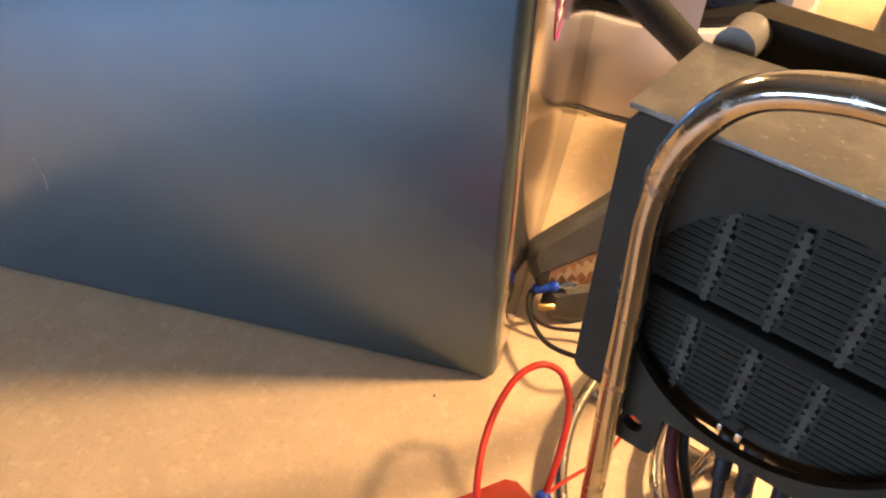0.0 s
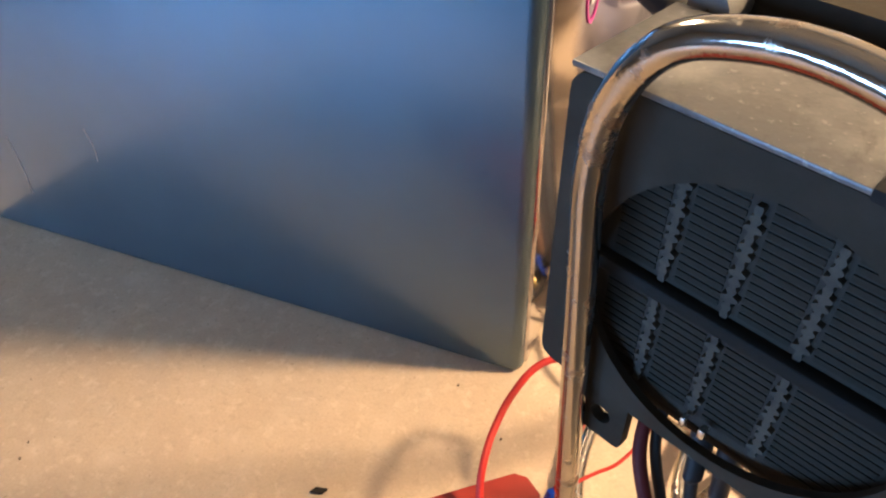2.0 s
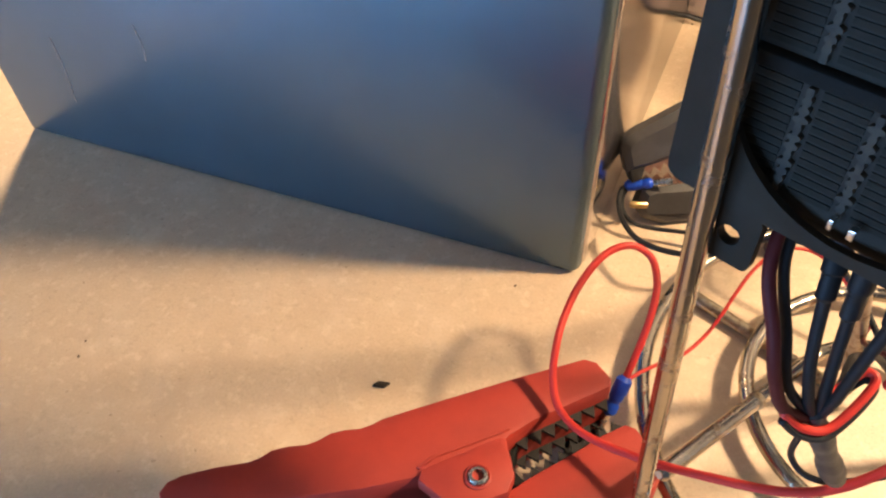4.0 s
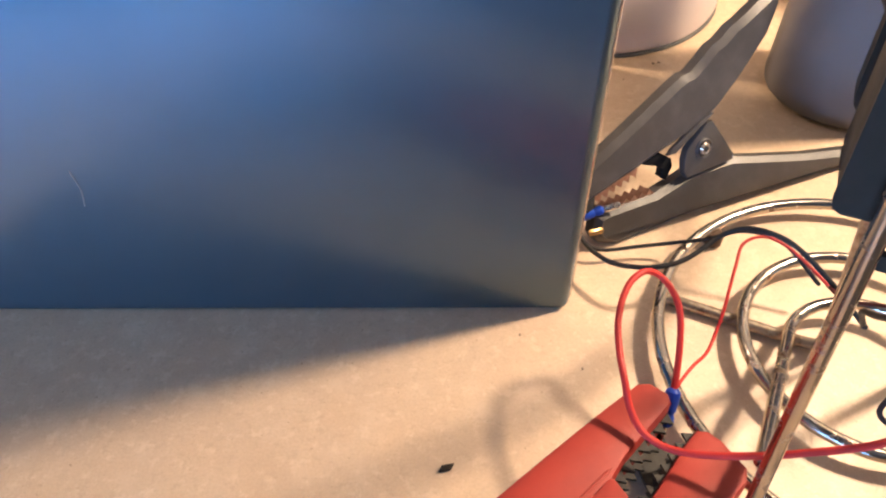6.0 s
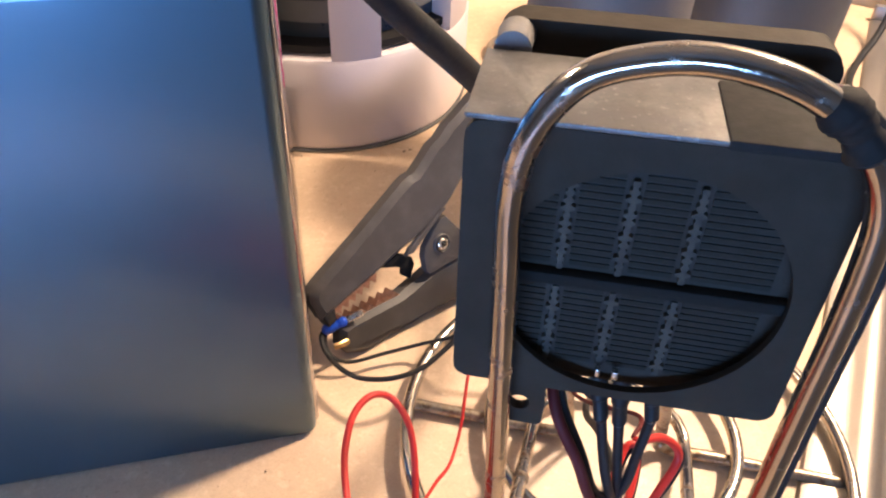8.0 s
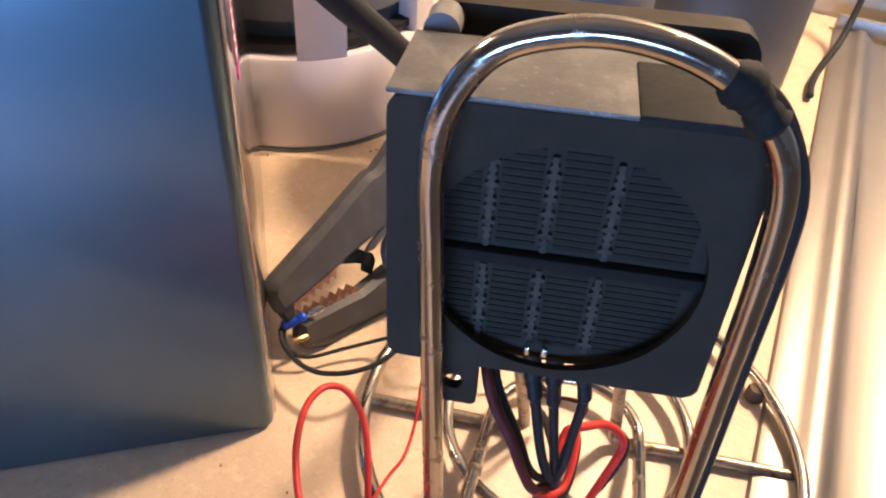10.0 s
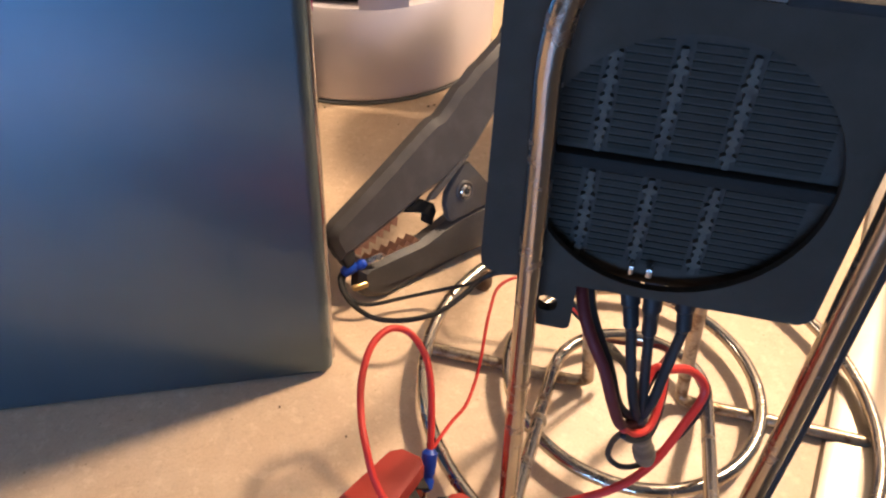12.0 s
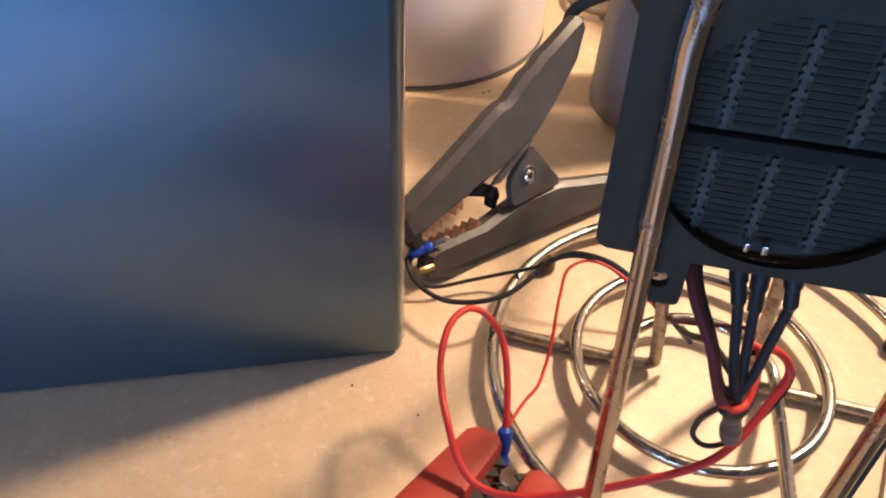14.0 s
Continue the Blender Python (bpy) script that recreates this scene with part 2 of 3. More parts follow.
def plate(outline, z0, z1, bevel=0.0, seg=2):
    """A slab with the given outline in its plane, bevelled all round."""
    bm = bmesh.new()
    lo = [bm.verts.new((x, y, z0)) for x, y in outline]
    hi = [bm.verts.new((x, y, z1)) for x, y in outline]
    bm.faces.new(lo[::-1])
    bm.faces.new(hi)
    for i in range(len(lo)):
        j = (i + 1) % len(lo)
        bm.faces.new((lo[i], lo[j], hi[j], hi[i]))
    bmesh.ops.recalc_face_normals(bm, faces=bm.faces)
    if bevel:
        rim = [e for e in bm.edges if len({round(v.co.z, 7) for v in e.verts}) == 1]
        bmesh.ops.bevel(bm, geom=rim, offset=bevel, segments=seg, affect="EDGES", profile=0.5)
    return bm


def frame_of(o, x, y):
    """A pose with its origin at o and the given x and y directions."""
    x = Vector(x).normalized()
    z = x.cross(Vector(y)).normalized()
    y = z.cross(x)
    return Matrix.Translation(o) @ Matrix((x, y, z)).transposed().to_4x4()


def moved(bm, m):
    bmesh.ops.transform(bm, matrix=m, verts=bm.verts)
    return bm

# ---- the setting ----
S, C = Vector((0.635, 0.772, 0)).normalized(), Vector((0.772, -0.635, 0)).normalized()
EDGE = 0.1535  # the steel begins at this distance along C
ROOM = frame_of((0, 0, 0), C, S)  # local x across the counter, y along towards the back wall
BACK = 0.50


def local_box(x0, y0, z0, x1, y1, z1, bevel=0.0):
    return moved(bm_box(x0, y0, z0, x1, y1, z1, bevel), ROOM)


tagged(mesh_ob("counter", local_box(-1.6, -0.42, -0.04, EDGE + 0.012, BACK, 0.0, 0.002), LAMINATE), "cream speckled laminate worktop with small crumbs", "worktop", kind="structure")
tagged(mesh_ob("counter_base", local_box(-1.6, -0.36, -0.90, 1.0, BACK, -0.045), FRAME_WHITE), "plain white kitchen base units under the worktop", "base unit", kind="structure")
tagged(mesh_ob("floor", local_box(-2.2, -2.6, -0.95, 2.3, BACK, -0.905), FLOOR), "plain brown vinyl kitchen floor", "floor", kind="structure")
tagged(mesh_ob("wall_north", local_box(-2.2, BACK + 0.002, -0.9, 2.3, BACK + 0.12, 1.6), WALL), "cream painted wall behind the worktop", "wall", kind="structure")
tagged(mesh_ob("wall_east", local_box(2.3, -2.6, -0.9, 2.4, BACK + 0.12, 1.6), ROOM_WALL), "plain painted kitchen wall", "wall", kind="structure")
tagged(mesh_ob("wall_west", local_box(-2.3, -2.6, -0.9, -2.2, BACK + 0.12, 1.6), ROOM_WALL), "plain painted kitchen wall", "wall", kind="structure")
tagged(mesh_ob("ceiling", local_box(-2.3, -2.7, 1.6, 2.4, BACK + 0.12, 1.7), ROOM_WALL), "plain white ceiling", "ceiling", kind="structure")
south = bmesh.new()
for x0, z0, x1, z1 in ((-2.3, -0.9, -0.5, 1.6), (1.6, -0.9, 2.4, 1.6), (-0.5, -0.9, 1.6, -0.09), (-0.5, 0.35, 1.6, 1.6)):
    b2 = local_box(x0, -2.7, z0, x1, -2.6, z1)
    me = bpy.data.meshes.new("t")
    b2.to_mesh(me)
    b2.free()
    south.from_mesh(me)
    bpy.data.meshes.remove(me)
tagged(mesh_ob("wall_south", south, ROOM_WALL, smooth=False), "plain painted kitchen wall with an assumed window opening", "wall", kind="structure")
# assumed window, unseen; its opening is fitted to the cold light
window = thing("assumed_window_1", "assumed unseen window, low and wide, white framed with clear glass", "window", kind="structure")
for x0, z0, x1, z1 in ((-0.5, -0.09, -0.45, 0.35), (1.55, -0.09, 1.6, 0.35), (-0.45, -0.09, 1.55, -0.05), (-0.45, 0.31, 1.55, 0.35)):
    part("window_frame", local_box(x0, -2.67, z0, x1, -2.63, z1, 0.004), FRAME_WHITE, window)
pane = part("pane", local_box(-0.45, -2.652, -0.05, 1.55, -2.648, 0.31), GLASS, window, smooth=False)
pane.visible_shadow = False

# ---- steel draining board ----
board = thing("draining_board", "brushed stainless steel draining board let into the worktop", "draining board")


def steel_strip(rows, y0, y1, ny=60, wob=0.0):
    """A sheet whose cross-section is given as (across, height)."""
    bm = bmesh.new()
    grid = []
    for j in range(ny + 1):
        y = y0 + (y1 - y0) * j / ny
        grid.append([bm.verts.new(ROOM @ Vector((x, y, z + wob * noise.noise(Vector((x * 9, y * 9, 0)))))) for x, z in rows])
    for a, b in zip(grid, grid[1:]):
        for i in range(len(rows) - 1):
            bm.faces.new((a[i], a[i + 1], b[i + 1], b[i]))
    return bm


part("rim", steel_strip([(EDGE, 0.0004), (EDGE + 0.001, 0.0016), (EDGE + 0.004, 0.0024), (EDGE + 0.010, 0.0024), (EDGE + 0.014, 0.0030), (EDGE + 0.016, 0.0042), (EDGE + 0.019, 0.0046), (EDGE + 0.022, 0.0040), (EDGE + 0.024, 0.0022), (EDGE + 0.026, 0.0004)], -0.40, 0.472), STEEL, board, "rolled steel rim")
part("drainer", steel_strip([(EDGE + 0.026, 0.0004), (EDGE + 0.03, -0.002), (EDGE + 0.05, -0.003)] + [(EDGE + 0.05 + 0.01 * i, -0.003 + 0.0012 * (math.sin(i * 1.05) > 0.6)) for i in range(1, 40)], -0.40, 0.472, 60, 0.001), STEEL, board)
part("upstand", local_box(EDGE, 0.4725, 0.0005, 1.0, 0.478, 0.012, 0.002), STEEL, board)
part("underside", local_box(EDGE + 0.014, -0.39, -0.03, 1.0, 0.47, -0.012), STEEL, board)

# ---- metal case ----
battery = thing("metal_case", "dark satin metal equipment case with faint scuffs", "equipment case")
BW, BD, BH = 0.24, 0.174, 0.19


def rounded_rect(x0, y0, x1, y1, r, n=6):
    out = []
    for cx, cy, a0 in ((x1 - r, y0 + r, -90), (x1 - r, y1 - r, 0), (x0 + r, y1 - r, 90), (x0 + r, y0 + r, 180)):
        for i in range(n + 1):
            a = radians(a0 + 90 * i / n)
            out.append((cx + r * math.cos(a), cy + r * math.sin(a)))
    return out


def leaned(bm):
    """The narrow sides run very slightly askew from the front."""
    for v in bm.verts:
        v.co.x += 0.034 * v.co.y
    return bm


part("case", leaned(plate(rounded_rect(-BW, 0.0, 0.0, BD, 0.0038, 8), 0.0004, BH - 0.028, 0.0026, 4)), BATTERY, battery)
part("lid", leaned(plate(rounded_rect(-BW - 0.001, -0.001, 0.001, BD + 0.001, 0.004), BH - 0.0275, BH, 0.003, 3)), BATTERY, battery)
part("side_panel", leaned(bm_box(-0.0020, 0.0040, 0.0030, 0.0010, BD - 0.004, BH - 0.03, 0.0009, 3)), BATTERY_GLOSS, battery, "polished reflective side panel")
for a_, b_ in (((-0.2010, 0.0530), (-0.2035, 0.0240)), ((-0.1588, 0.0665), (-0.1588, 0.0525))):
    part("scuff", sweep(spline([(a_[0], 0.00005, a_[1]), ((a_[0] + b_[0]) / 2 + 0.001, 0.00002, (a_[1] + b_[1]) / 2), (b_[0], 0.00005, b_[1])], 5), 0.00022, 8), SCUFF, battery)
# oval print on the glossy side
SIDE_FACE = frame_of((0.0026, 0.0425, 0.128), (0.034, 1, 0), (0, 0, 1))
ring = bmesh.new()
n_ = 40
vo = [[ring.verts.new(SIDE_FACE @ Vector((a * math.cos(2 * math.pi * i / n_), b * math.sin(2 * math.pi * i / n_), z))) for i in range(n_)] for a, b, z in ((0.0085, 0.0155, 0), (0.0085, 0.0155, 0.0003), (0.0075, 0.0143, 0.0003), (0.0075, 0.0143, 0))]
for A, B in zip(vo, vo[1:]):
    for i in range(n_):
        ring.faces.new((A[i], A[(i + 1) % n_], B[(i + 1) % n_], B[i]))
oval = part("oval_print", ring, MAGENTA, battery, "thin magenta oval outline")
for i in range(5):
    part("bar", moved(bm_box(-0.003 + 0.0006 * (i % 2), -0.009 + i * 0.004, 0, 0.002 + 0.0006 * (i % 3), -0.0066 + i * 0.004, 0.0003), SIDE_FACE), PRINT_WHITE, oval)

# ---- clamps ----


def mm(pts):
    return [(x / 1000, y / 1000) for x, y in pts]


UPPER = mm([(-57, -6), (-59.2, 3), (-58, 6.2), (-55, 8.4), (-35, 17.2), (-10, 29), (-6, 30.5), (-3, 30.6), (4, 35), (8, 38), (12, 39.2), (18, 43), (22, 44.4), (38, 52), (41.5, 51), (42.5, 46.5), (36, 35), (23, 22.7), (12, 14), (6.3, 10.6), (-4, 6.4), (-15.7, 4.3), (-29.7, 0.6), (-49.7, -4.4)])
LOWER = mm([(-47, -11.7), (-51, -12.8), (-53.2, -19.5), (-51, -24), (-43, -28), (0, -28.3), (40, -28.2), (86, -28), (92, -26), (92, -22), (86, -21.5), (55, -17.5), (30, -12.6), (16.3, -9.8), (-4, -9.4), (-14.2, -11.4), (-22.3, -12.9)])
PLATE = mm([(-9.6, -2), (-8, 1.8), (2.2, 10), (5, 10), (16.2, -7.6), (15.4, -10), (-8.4, -10.2), (-9.8, -8)])


def teeth(x0, y0, x1, y1, n, h, z0, z1):
    """A toothed strip between two points, its teeth to the left of the way."""
    a, b = Vector((x0, y0)), Vector((x1, y1))
    d = (b - a) / n
    s = Vector((-d.y, d.x)).normalized() * h
    low = [a + d * i for i in range(n + 1)]
    out = []
    for i in range(n):
        out += [low[i], low[i] + d * 0.5 + s]
    out += [low[-1], low[-1] - s * 0.9, low[0] - s * 0.9]
    return plate([tuple(q) for q in out], z0, z1, 0.0)


def clamp(name, m, grip, jaw, label):
    ob = thing(name, label, "battery clamp", "battery clamps")

    def add(nm, bm, material, note="", parent=ob):
        return part(nm, moved(bm, m), material, parent, note)

    up = add("upper_grip", plate(UPPER, -0.0095, 0.0, 0.0024, 1), grip)
    low_bm = plate(LOWER, -0.0095, 0.0, 0.0024, 1)
    for v in low_bm.verts:  # the lower handle swings out a little
        over = max(0.0, v.co.x - 0.012)
        v.co.z += over * 0.16
        v.co.y -= over * 0.05
    lo = add("lower_grip", low_bm, grip)
    add("ridge", plate(mm([(-17.5, 2.2), (-15, 4.2), (4.5, 13.4), (6.3, 12.6), (-13.5, 1.8)]), -0.001, 0.0011, 0.0004), grip, parent=up)
    add("pivot_plate", plate(PLATE, -0.002, 0.0016, 0.0006), grip)
    boss = lathe([(0.0042, 0.0014), (0.0042, 0.0020), (0.0036, 0.0024), (0.0031, 0.0017)], 28)
    add("collar", boss, grip)
    rv = lathe([(0.0025, 0.0014), (0.0025, 0.0026), (0.0021, 0.0031), (0.0014, 0.0031), (0.0011, 0.0012), (0.0002, 0.0012)], 28)
    add("rivet", rv, ZINC, "bright hollow rivet")
    add("spring", plate(mm([(-27, 0.2), (-17, 2.0), (-11, -2.5), (-10.5, -6), (-14, -11), (-16.5, -8.5), (-15.5, -5.5), (-19, -3.2)]), -0.0085, -0.0045, 0.0005), CROSS_BLACK)
    add("upper_jaw", teeth(-0.030, -0.0002, -0.0510, -0.0055, 6, 0.0026, -0.0080, -0.0022), jaw, "toothed metal jaw")
    add("lower_jaw", teeth(-0.0500, -0.0120, -0.0225, -0.0128, 7, 0.0022, -0.0080, -0.0022), jaw, "toothed metal jaw")
    add("nose_tip", plate(mm([(-56.5, -4.5), (-55, -10), (-51.5, -9), (-50.5, -3.6)]), -0.0085, -0.0016, 0.0006), DARK_STEEL, parent=up)
    return ob


BLACK_AT = frame_of((0.0566, 0.0618, 0.0268), (0.8767, 0.4811, -0.0001), (-0.1643, 0.2995, 0.9398))
black_clamp = clamp("battery_clamp", BLACK_AT, BLACK_RUBBER, COPPER, "black vinyl covered crocodile clamp standing beside the metal case")
# the red clamp lies flat: deeper grips, jaws half open
UPPER_FLAT = mm([(-40, 23.9), (-43, 21.5), (-44.4, 15.6), (-42.8, 13.2), (-39.9, 12.6), (-27, 11.2), (-19.2, 10.3), (-12.2, 8.5), (-8, 6.6), (12, 5.2), (28, 7.0), (43, 10.0), (60, 14.6), (72, 17.6), (75.8, 19.6), (76.4, 23.2), (74, 25.6), (70, 26.2), (62, 25.6), (53.5, 24.2), (50.5, 24.5), (47.5, 25.5), (43, 25.2), (38.5, 24.1), (35.5, 24.3), (32.0, 25.2), (28, 24.9), (24, 23.9), (21, 24.1), (17.5, 24.8), (0, 24.8), (-20, 24.6)])
LOWER_FLAT = mm([(-42.4, 3.4), (-44.8, 1.2), (-45.4, -3.4), (-43.6, -13.4), (-40, -15.8), (-20, -17.2), (10, -18.6), (40, -20.2), (66, -23.6), (74, -24.2), (76.4, -21.4), (75, -17.2), (58, -13.0), (40, -8.6), (20, -5.0), (8, -4.2), (-8, -3.4), (-11.8, -2.3), (-26, 0.4), (-36, 2.6)])
PLATE_FLAT = mm([(-10.4, 7.8), (-8.6, 8.4), (12.4, 6.6), (14.2, 4.2), (8.6, -4.8), (6.4, -6.4), (-5.6, -6.0), (-8.8, -2.4)])


def flat_clamp(name, m, grip, jaw, label, deep=0.0230):
    ob = thing(name, label, "battery clamp", "battery clamps")

    def add(nm, bm, material, note="", parent=ob):
        return part(nm, moved(bm, m), material, parent, note)

    up = add("upper_grip", plate(UPPER_FLAT, -deep, 0.0, 0.0016, 2), grip)
    add("lower_grip", plate(LOWER_FLAT, -deep, -0.0030, 0.0016, 2), grip)
    add("ridge", plate(mm([(-12.5, 10.0), (-11, 10.6), (8.5, 9.6), (13.5, 7.9), (12.9, 7.2), (8.2, 8.8), (-10.8, 9.6)]), -0.001, 0.0007, 0.0003), grip, parent=up)
    add("pivot_plate", plate(PLATE_FLAT, -0.004, 0.0012, 0.0005), grip)
    add("collar", lathe([(0.0034, 0.0010), (0.0034, 0.0016), (0.0029, 0.0019), (0.0026, 0.0014)], 28), grip)
    add("rivet", lathe([(0.0025, 0.0010), (0.0025, 0.0021), (0.0021, 0.0025), (0.0015, 0.0025), (0.0012, -0.0004), (0.0002, -0.0004)], 28), ZINC, "bright hollow rivet")
    for z in (-0.0062, -0.0168):
        add("upper_jaw", teeth(-0.0135, 0.0092, -0.0425, 0.0132, 7, 0.0034, z - 0.0011, z), jaw, "toothed metal jaw")
        add("lower_jaw", teeth(-0.0430, 0.0034, -0.0135, -0.0020, 7, 0.0032, z - 0.0011, z), jaw, "toothed metal jaw")
    add("jaw_channel", plate(mm([(-42.6, 12.6), (-30, 11.2), (-27, 5.5), (-30, 1.6), (-42.8, 3.2)]), -deep + 0.0015, -deep + 0.0030), jaw, "dark inside of the jaw")
    add("spring", plate(mm([(-14.5, 8.6), (-10, 7.4), (-7.5, 2), (-9.5, -2.6), (-12.5, -2.0), (-10.6, 2.2), (-12.5, 6)]), -0.0165, -0.0065, 0.0005), CROSS_BLACK)
    return ob


RED_AT = frame_of((-0.00275, -0.0913, 0.0238), (-0.766, -0.643, 0.0), (0.643, -0.766, 0.0))
RED_AT = RED_AT @ Matrix.Diagonal((1, -1, 1, 1))
red_clamp = flat_clamp("battery_clamp", RED_AT, RED_PLASTIC, DARK_STEEL, "red vinyl covered crocodile clamp lying on the worktop")
# cable of the black clamp: out of the grip, up and round behind the heater
cable = [BLACK_AT @ Vector(q) for q in ((0.034, 0.043, -0.006), (0.043, 0.054, -0.006))] + [Vector(q) for q in ((0.102, 0.095, 0.087), (0.122, 0.078, 0.095), (0.123, 0.050, 0.092), (0.104, 0.020, 0.091), (0.0807, -0.0040, 0.1000), (0.0645, -0.0155, 0.1200), (0.0482, -0.0268, 0.1400), (0.0318, -0.0382, 0.1600), (0.0150, -0.0500, 0.1800), (-0.004, -0.060, 0.206), (-0.016, -0.052, 0.238), (-0.034, -0.014, 0.250), (-0.062, 0.045, 0.222), (-0.09, 0.09, 0.1942))]
part("cable", sweep(spline(cable, 8), 0.0026, 14), CABLE, black_clamp, "thick black cable")

# ---- leads with crimped terminals ----


def lead(name, label, path, r, material, n=8):
    ob = thing(name, label, "wire")
    part("sheath", sweep(spline(path, n), r, 10), material, ob)
    return ob


def crimp(parent, a, b, r=0.0021):
    a, b = Vector(a), Vector(b)
    d = (b - a)
    path = [a + d * i / 14 for i in range(15)]
    part("crimp_sleeve", sweep(path, lambda s: r * (0.80 if 0.22 < s < 0.42 else 1.0 + 0.10 * (s > 0.6)), 14), BLUE_SLEEVE, parent, "blue insulated crimp sleeve")
    part("tongue", sweep([a, a - d.normalized() * 0.003, a - d.normalized() * 0.007], 0.0013, 8, flat=0.5), ZINC, parent, "bright metal tongue")


red_lead = lead("red_lead", "glossy red wire looped up from the red clamp", [(0.0244, -0.0474, 0.0180), (0.0253, -0.0436, 0.0218), (0.0264, -0.0372, 0.0280), (0.0268, -0.0305, 0.0336), (0.0259, -0.0245, 0.0368), (0.0225, -0.0180, 0.0385), (0.0165, -0.0190, 0.0420), (0.0105, -0.0245, 0.0415), (0.0066, -0.0340, 0.0385), (0.0053, -0.0446, 0.0368), (0.0056, -0.0535, 0.0350), (0.0070, -0.0606, 0.0300), (0.0108, -0.0670, 0.0268), (0.0190, -0.0720, 0.0268), (0.0330, -0.0758, 0.0310), (0.0480, -0.0790, 0.0385), (0.0620, -0.0812, 0.0465), (0.0710, -0.0795, 0.0520), (0.0790, -0.0750, 0.0590), (0.0850, -0.0705, 0.0660), (0.0800, -0.0690, 0.0730), (0.0700, -0.0720, 0.0790)], 0.00105, RED_WIRE)
crimp(red_lead, (0.0226, -0.0532, 0.0104), (0.0245, -0.0470, 0.0183))
lead("thin_red_wire", "thin red wire leading back from the blue terminal", [(0.0243, -0.0476, 0.0176), (0.0280, -0.0424, 0.0172), (0.0335, -0.0362, 0.0168), (0.0385, -0.0318, 0.0175), (0.0428, -0.0248, 0.0190), (0.0456, -0.0194, 0.0234), (0.0480, -0.0133, 0.0279), (0.0509, -0.0066, 0.0310), (0.0570, 0.0049, 0.0300), (0.0667, 0.0100, 0.0280), (0.0760, 0.0060, 0.0250), (0.0860, -0.0060, 0.0200)], 0.00055, RED_WIRE)
black_lead = lead("black_lead", "thin black wire from the black clamp's blue terminal", [(0.0080, 0.0356, 0.0140), (0.0060, 0.0338, 0.0127), (0.0064, 0.0285, 0.0112), (0.0095, 0.0212, 0.0108), (0.0145, 0.0140, 0.0120), (0.0200, 0.0095, 0.0140), (0.0281, 0.0060, 0.0170), (0.0379, 0.0070, 0.0184), (0.0473, 0.0119, 0.0206), (0.0550, 0.0160, 0.0235), (0.0630, 0.0130, 0.0290), (0.0740, 0.0060, 0.0290), (0.0850, -0.0060, 0.0230), (0.0950, -0.0200, 0.0150)], 0.00095, CABLE)
crimp(black_lead, (0.0150, 0.0366, 0.0163), (0.0076, 0.0355, 0.0139), 0.0019)
lead("black_lead", "second thin black wire lying along the black clamp", [(0.0078, 0.0352, 0.0134), (0.0070, 0.0318, 0.0105), (0.0092, 0.0275, 0.0075), (0.0155, 0.0252, 0.0060), (0.0293, 0.0270, 0.0060), (0.0424, 0.0270, 0.0080), (0.0527, 0.0220, 0.0150), (0.0620, 0.0170, 0.0240), (0.0750, 0.0120, 0.0230), (0.0880, 0.0020, 0.0120)], 0.00075, CABLE)
tagged(mesh_ob("terminal_tab", sweep([Vector(q) for q in ((0.0105, 0.0300, 0.0105), (0.0130, 0.0310, 0.0100), (0.0155, 0.0322, 0.0098))], 0.0012, 8, flat=0.4), simple("brass", (0.7, 0.48, 0.2), 0.3, 1.0)), "small brass tab beside the black clamp's nose", "terminal")

# ---- wire stand ----
stand = thing("wire_stand", "rust-spotted chromed wire stand with a tall hoop", "stand")
OC, IC = Vector((0.103, -0.0245, 0.0066)), Vector((0.0995, -0.022, 0.0068))


def circle(c, r, n=72, a0=0, a1=360):
    return [c + Vector((r * math.cos(radians(a0 + (a1 - a0) * i / n)), r * math.sin(radians(a0 + (a1 - a0) * i / n)), 0)) for i in range(n + (a1 - a0 != 360))]


part("outer_ring", sweep(circle(OC, 0.0750), 0.0022, 12, True), CHROME, stand)
part("inner_ring", sweep(circle(IC, 0.0423), 0.0022, 12, True), CHROME, stand)
U = Vector((0.905, -0.425, 0)).normalized()
F = Vector((-0.425, -0.905, 0)).normalized()
part("cross_rod", sweep(spline([(0.0340, 0.0048, 0.0026), (0.0540, -0.0045, 0.0026), (0.0725, -0.0132, 0.0026), (0.0815, -0.0172, 0.0028), (0.0846, -0.0184, 0.0048), (0.0842, -0.0192, 0.0085), (0.0780, -0.0235, 0.036), (0.0700, -0.0300, 0.065), (0.0640, -0.0350, 0.086)], 6), 0.0021, 12), WORN, stand, "dull rusty rod bent upright")
part("cross_rod", sweep(spline([(0.1690, -0.0560, 0.0026), (0.1500, -0.0472, 0.0026), (0.1350, -0.0400, 0.0026), (0.1180, -0.0325, 0.0028), (0.1145, -0.0308, 0.0048), (0.1138, -0.0300, 0.0085), (0.1080, -0.0330, 0.036), (0.1010, -0.0372, 0.065), (0.0950, -0.0400, 0.086)], 6), 0.0021, 12), WORN, stand, "dull rusty rod bent upright")
low = Vector((0.0732, -0.0154, 0.0085))
D = Vector((-0.463, -0.833, 0.303)).normalized()
left_side = [low + D * s for s in (0.075, 0.045, 0.02, 0.0)]
right_side = [low + U * 0.051 + D * s for s in (0.0, 0.02, 0.045, 0.075)]
bend = [low - Vector((D.x, D.y, 0)) * 0.024 * math.sin(radians(a)) + U * (0.0255 - 0.0255 * math.cos(radians(a))) for a in range(20, 180, 20)]
part("low_hoop", sweep(spline(left_side + bend + right_side, 5), 0.0021, 12), CHROME, stand)
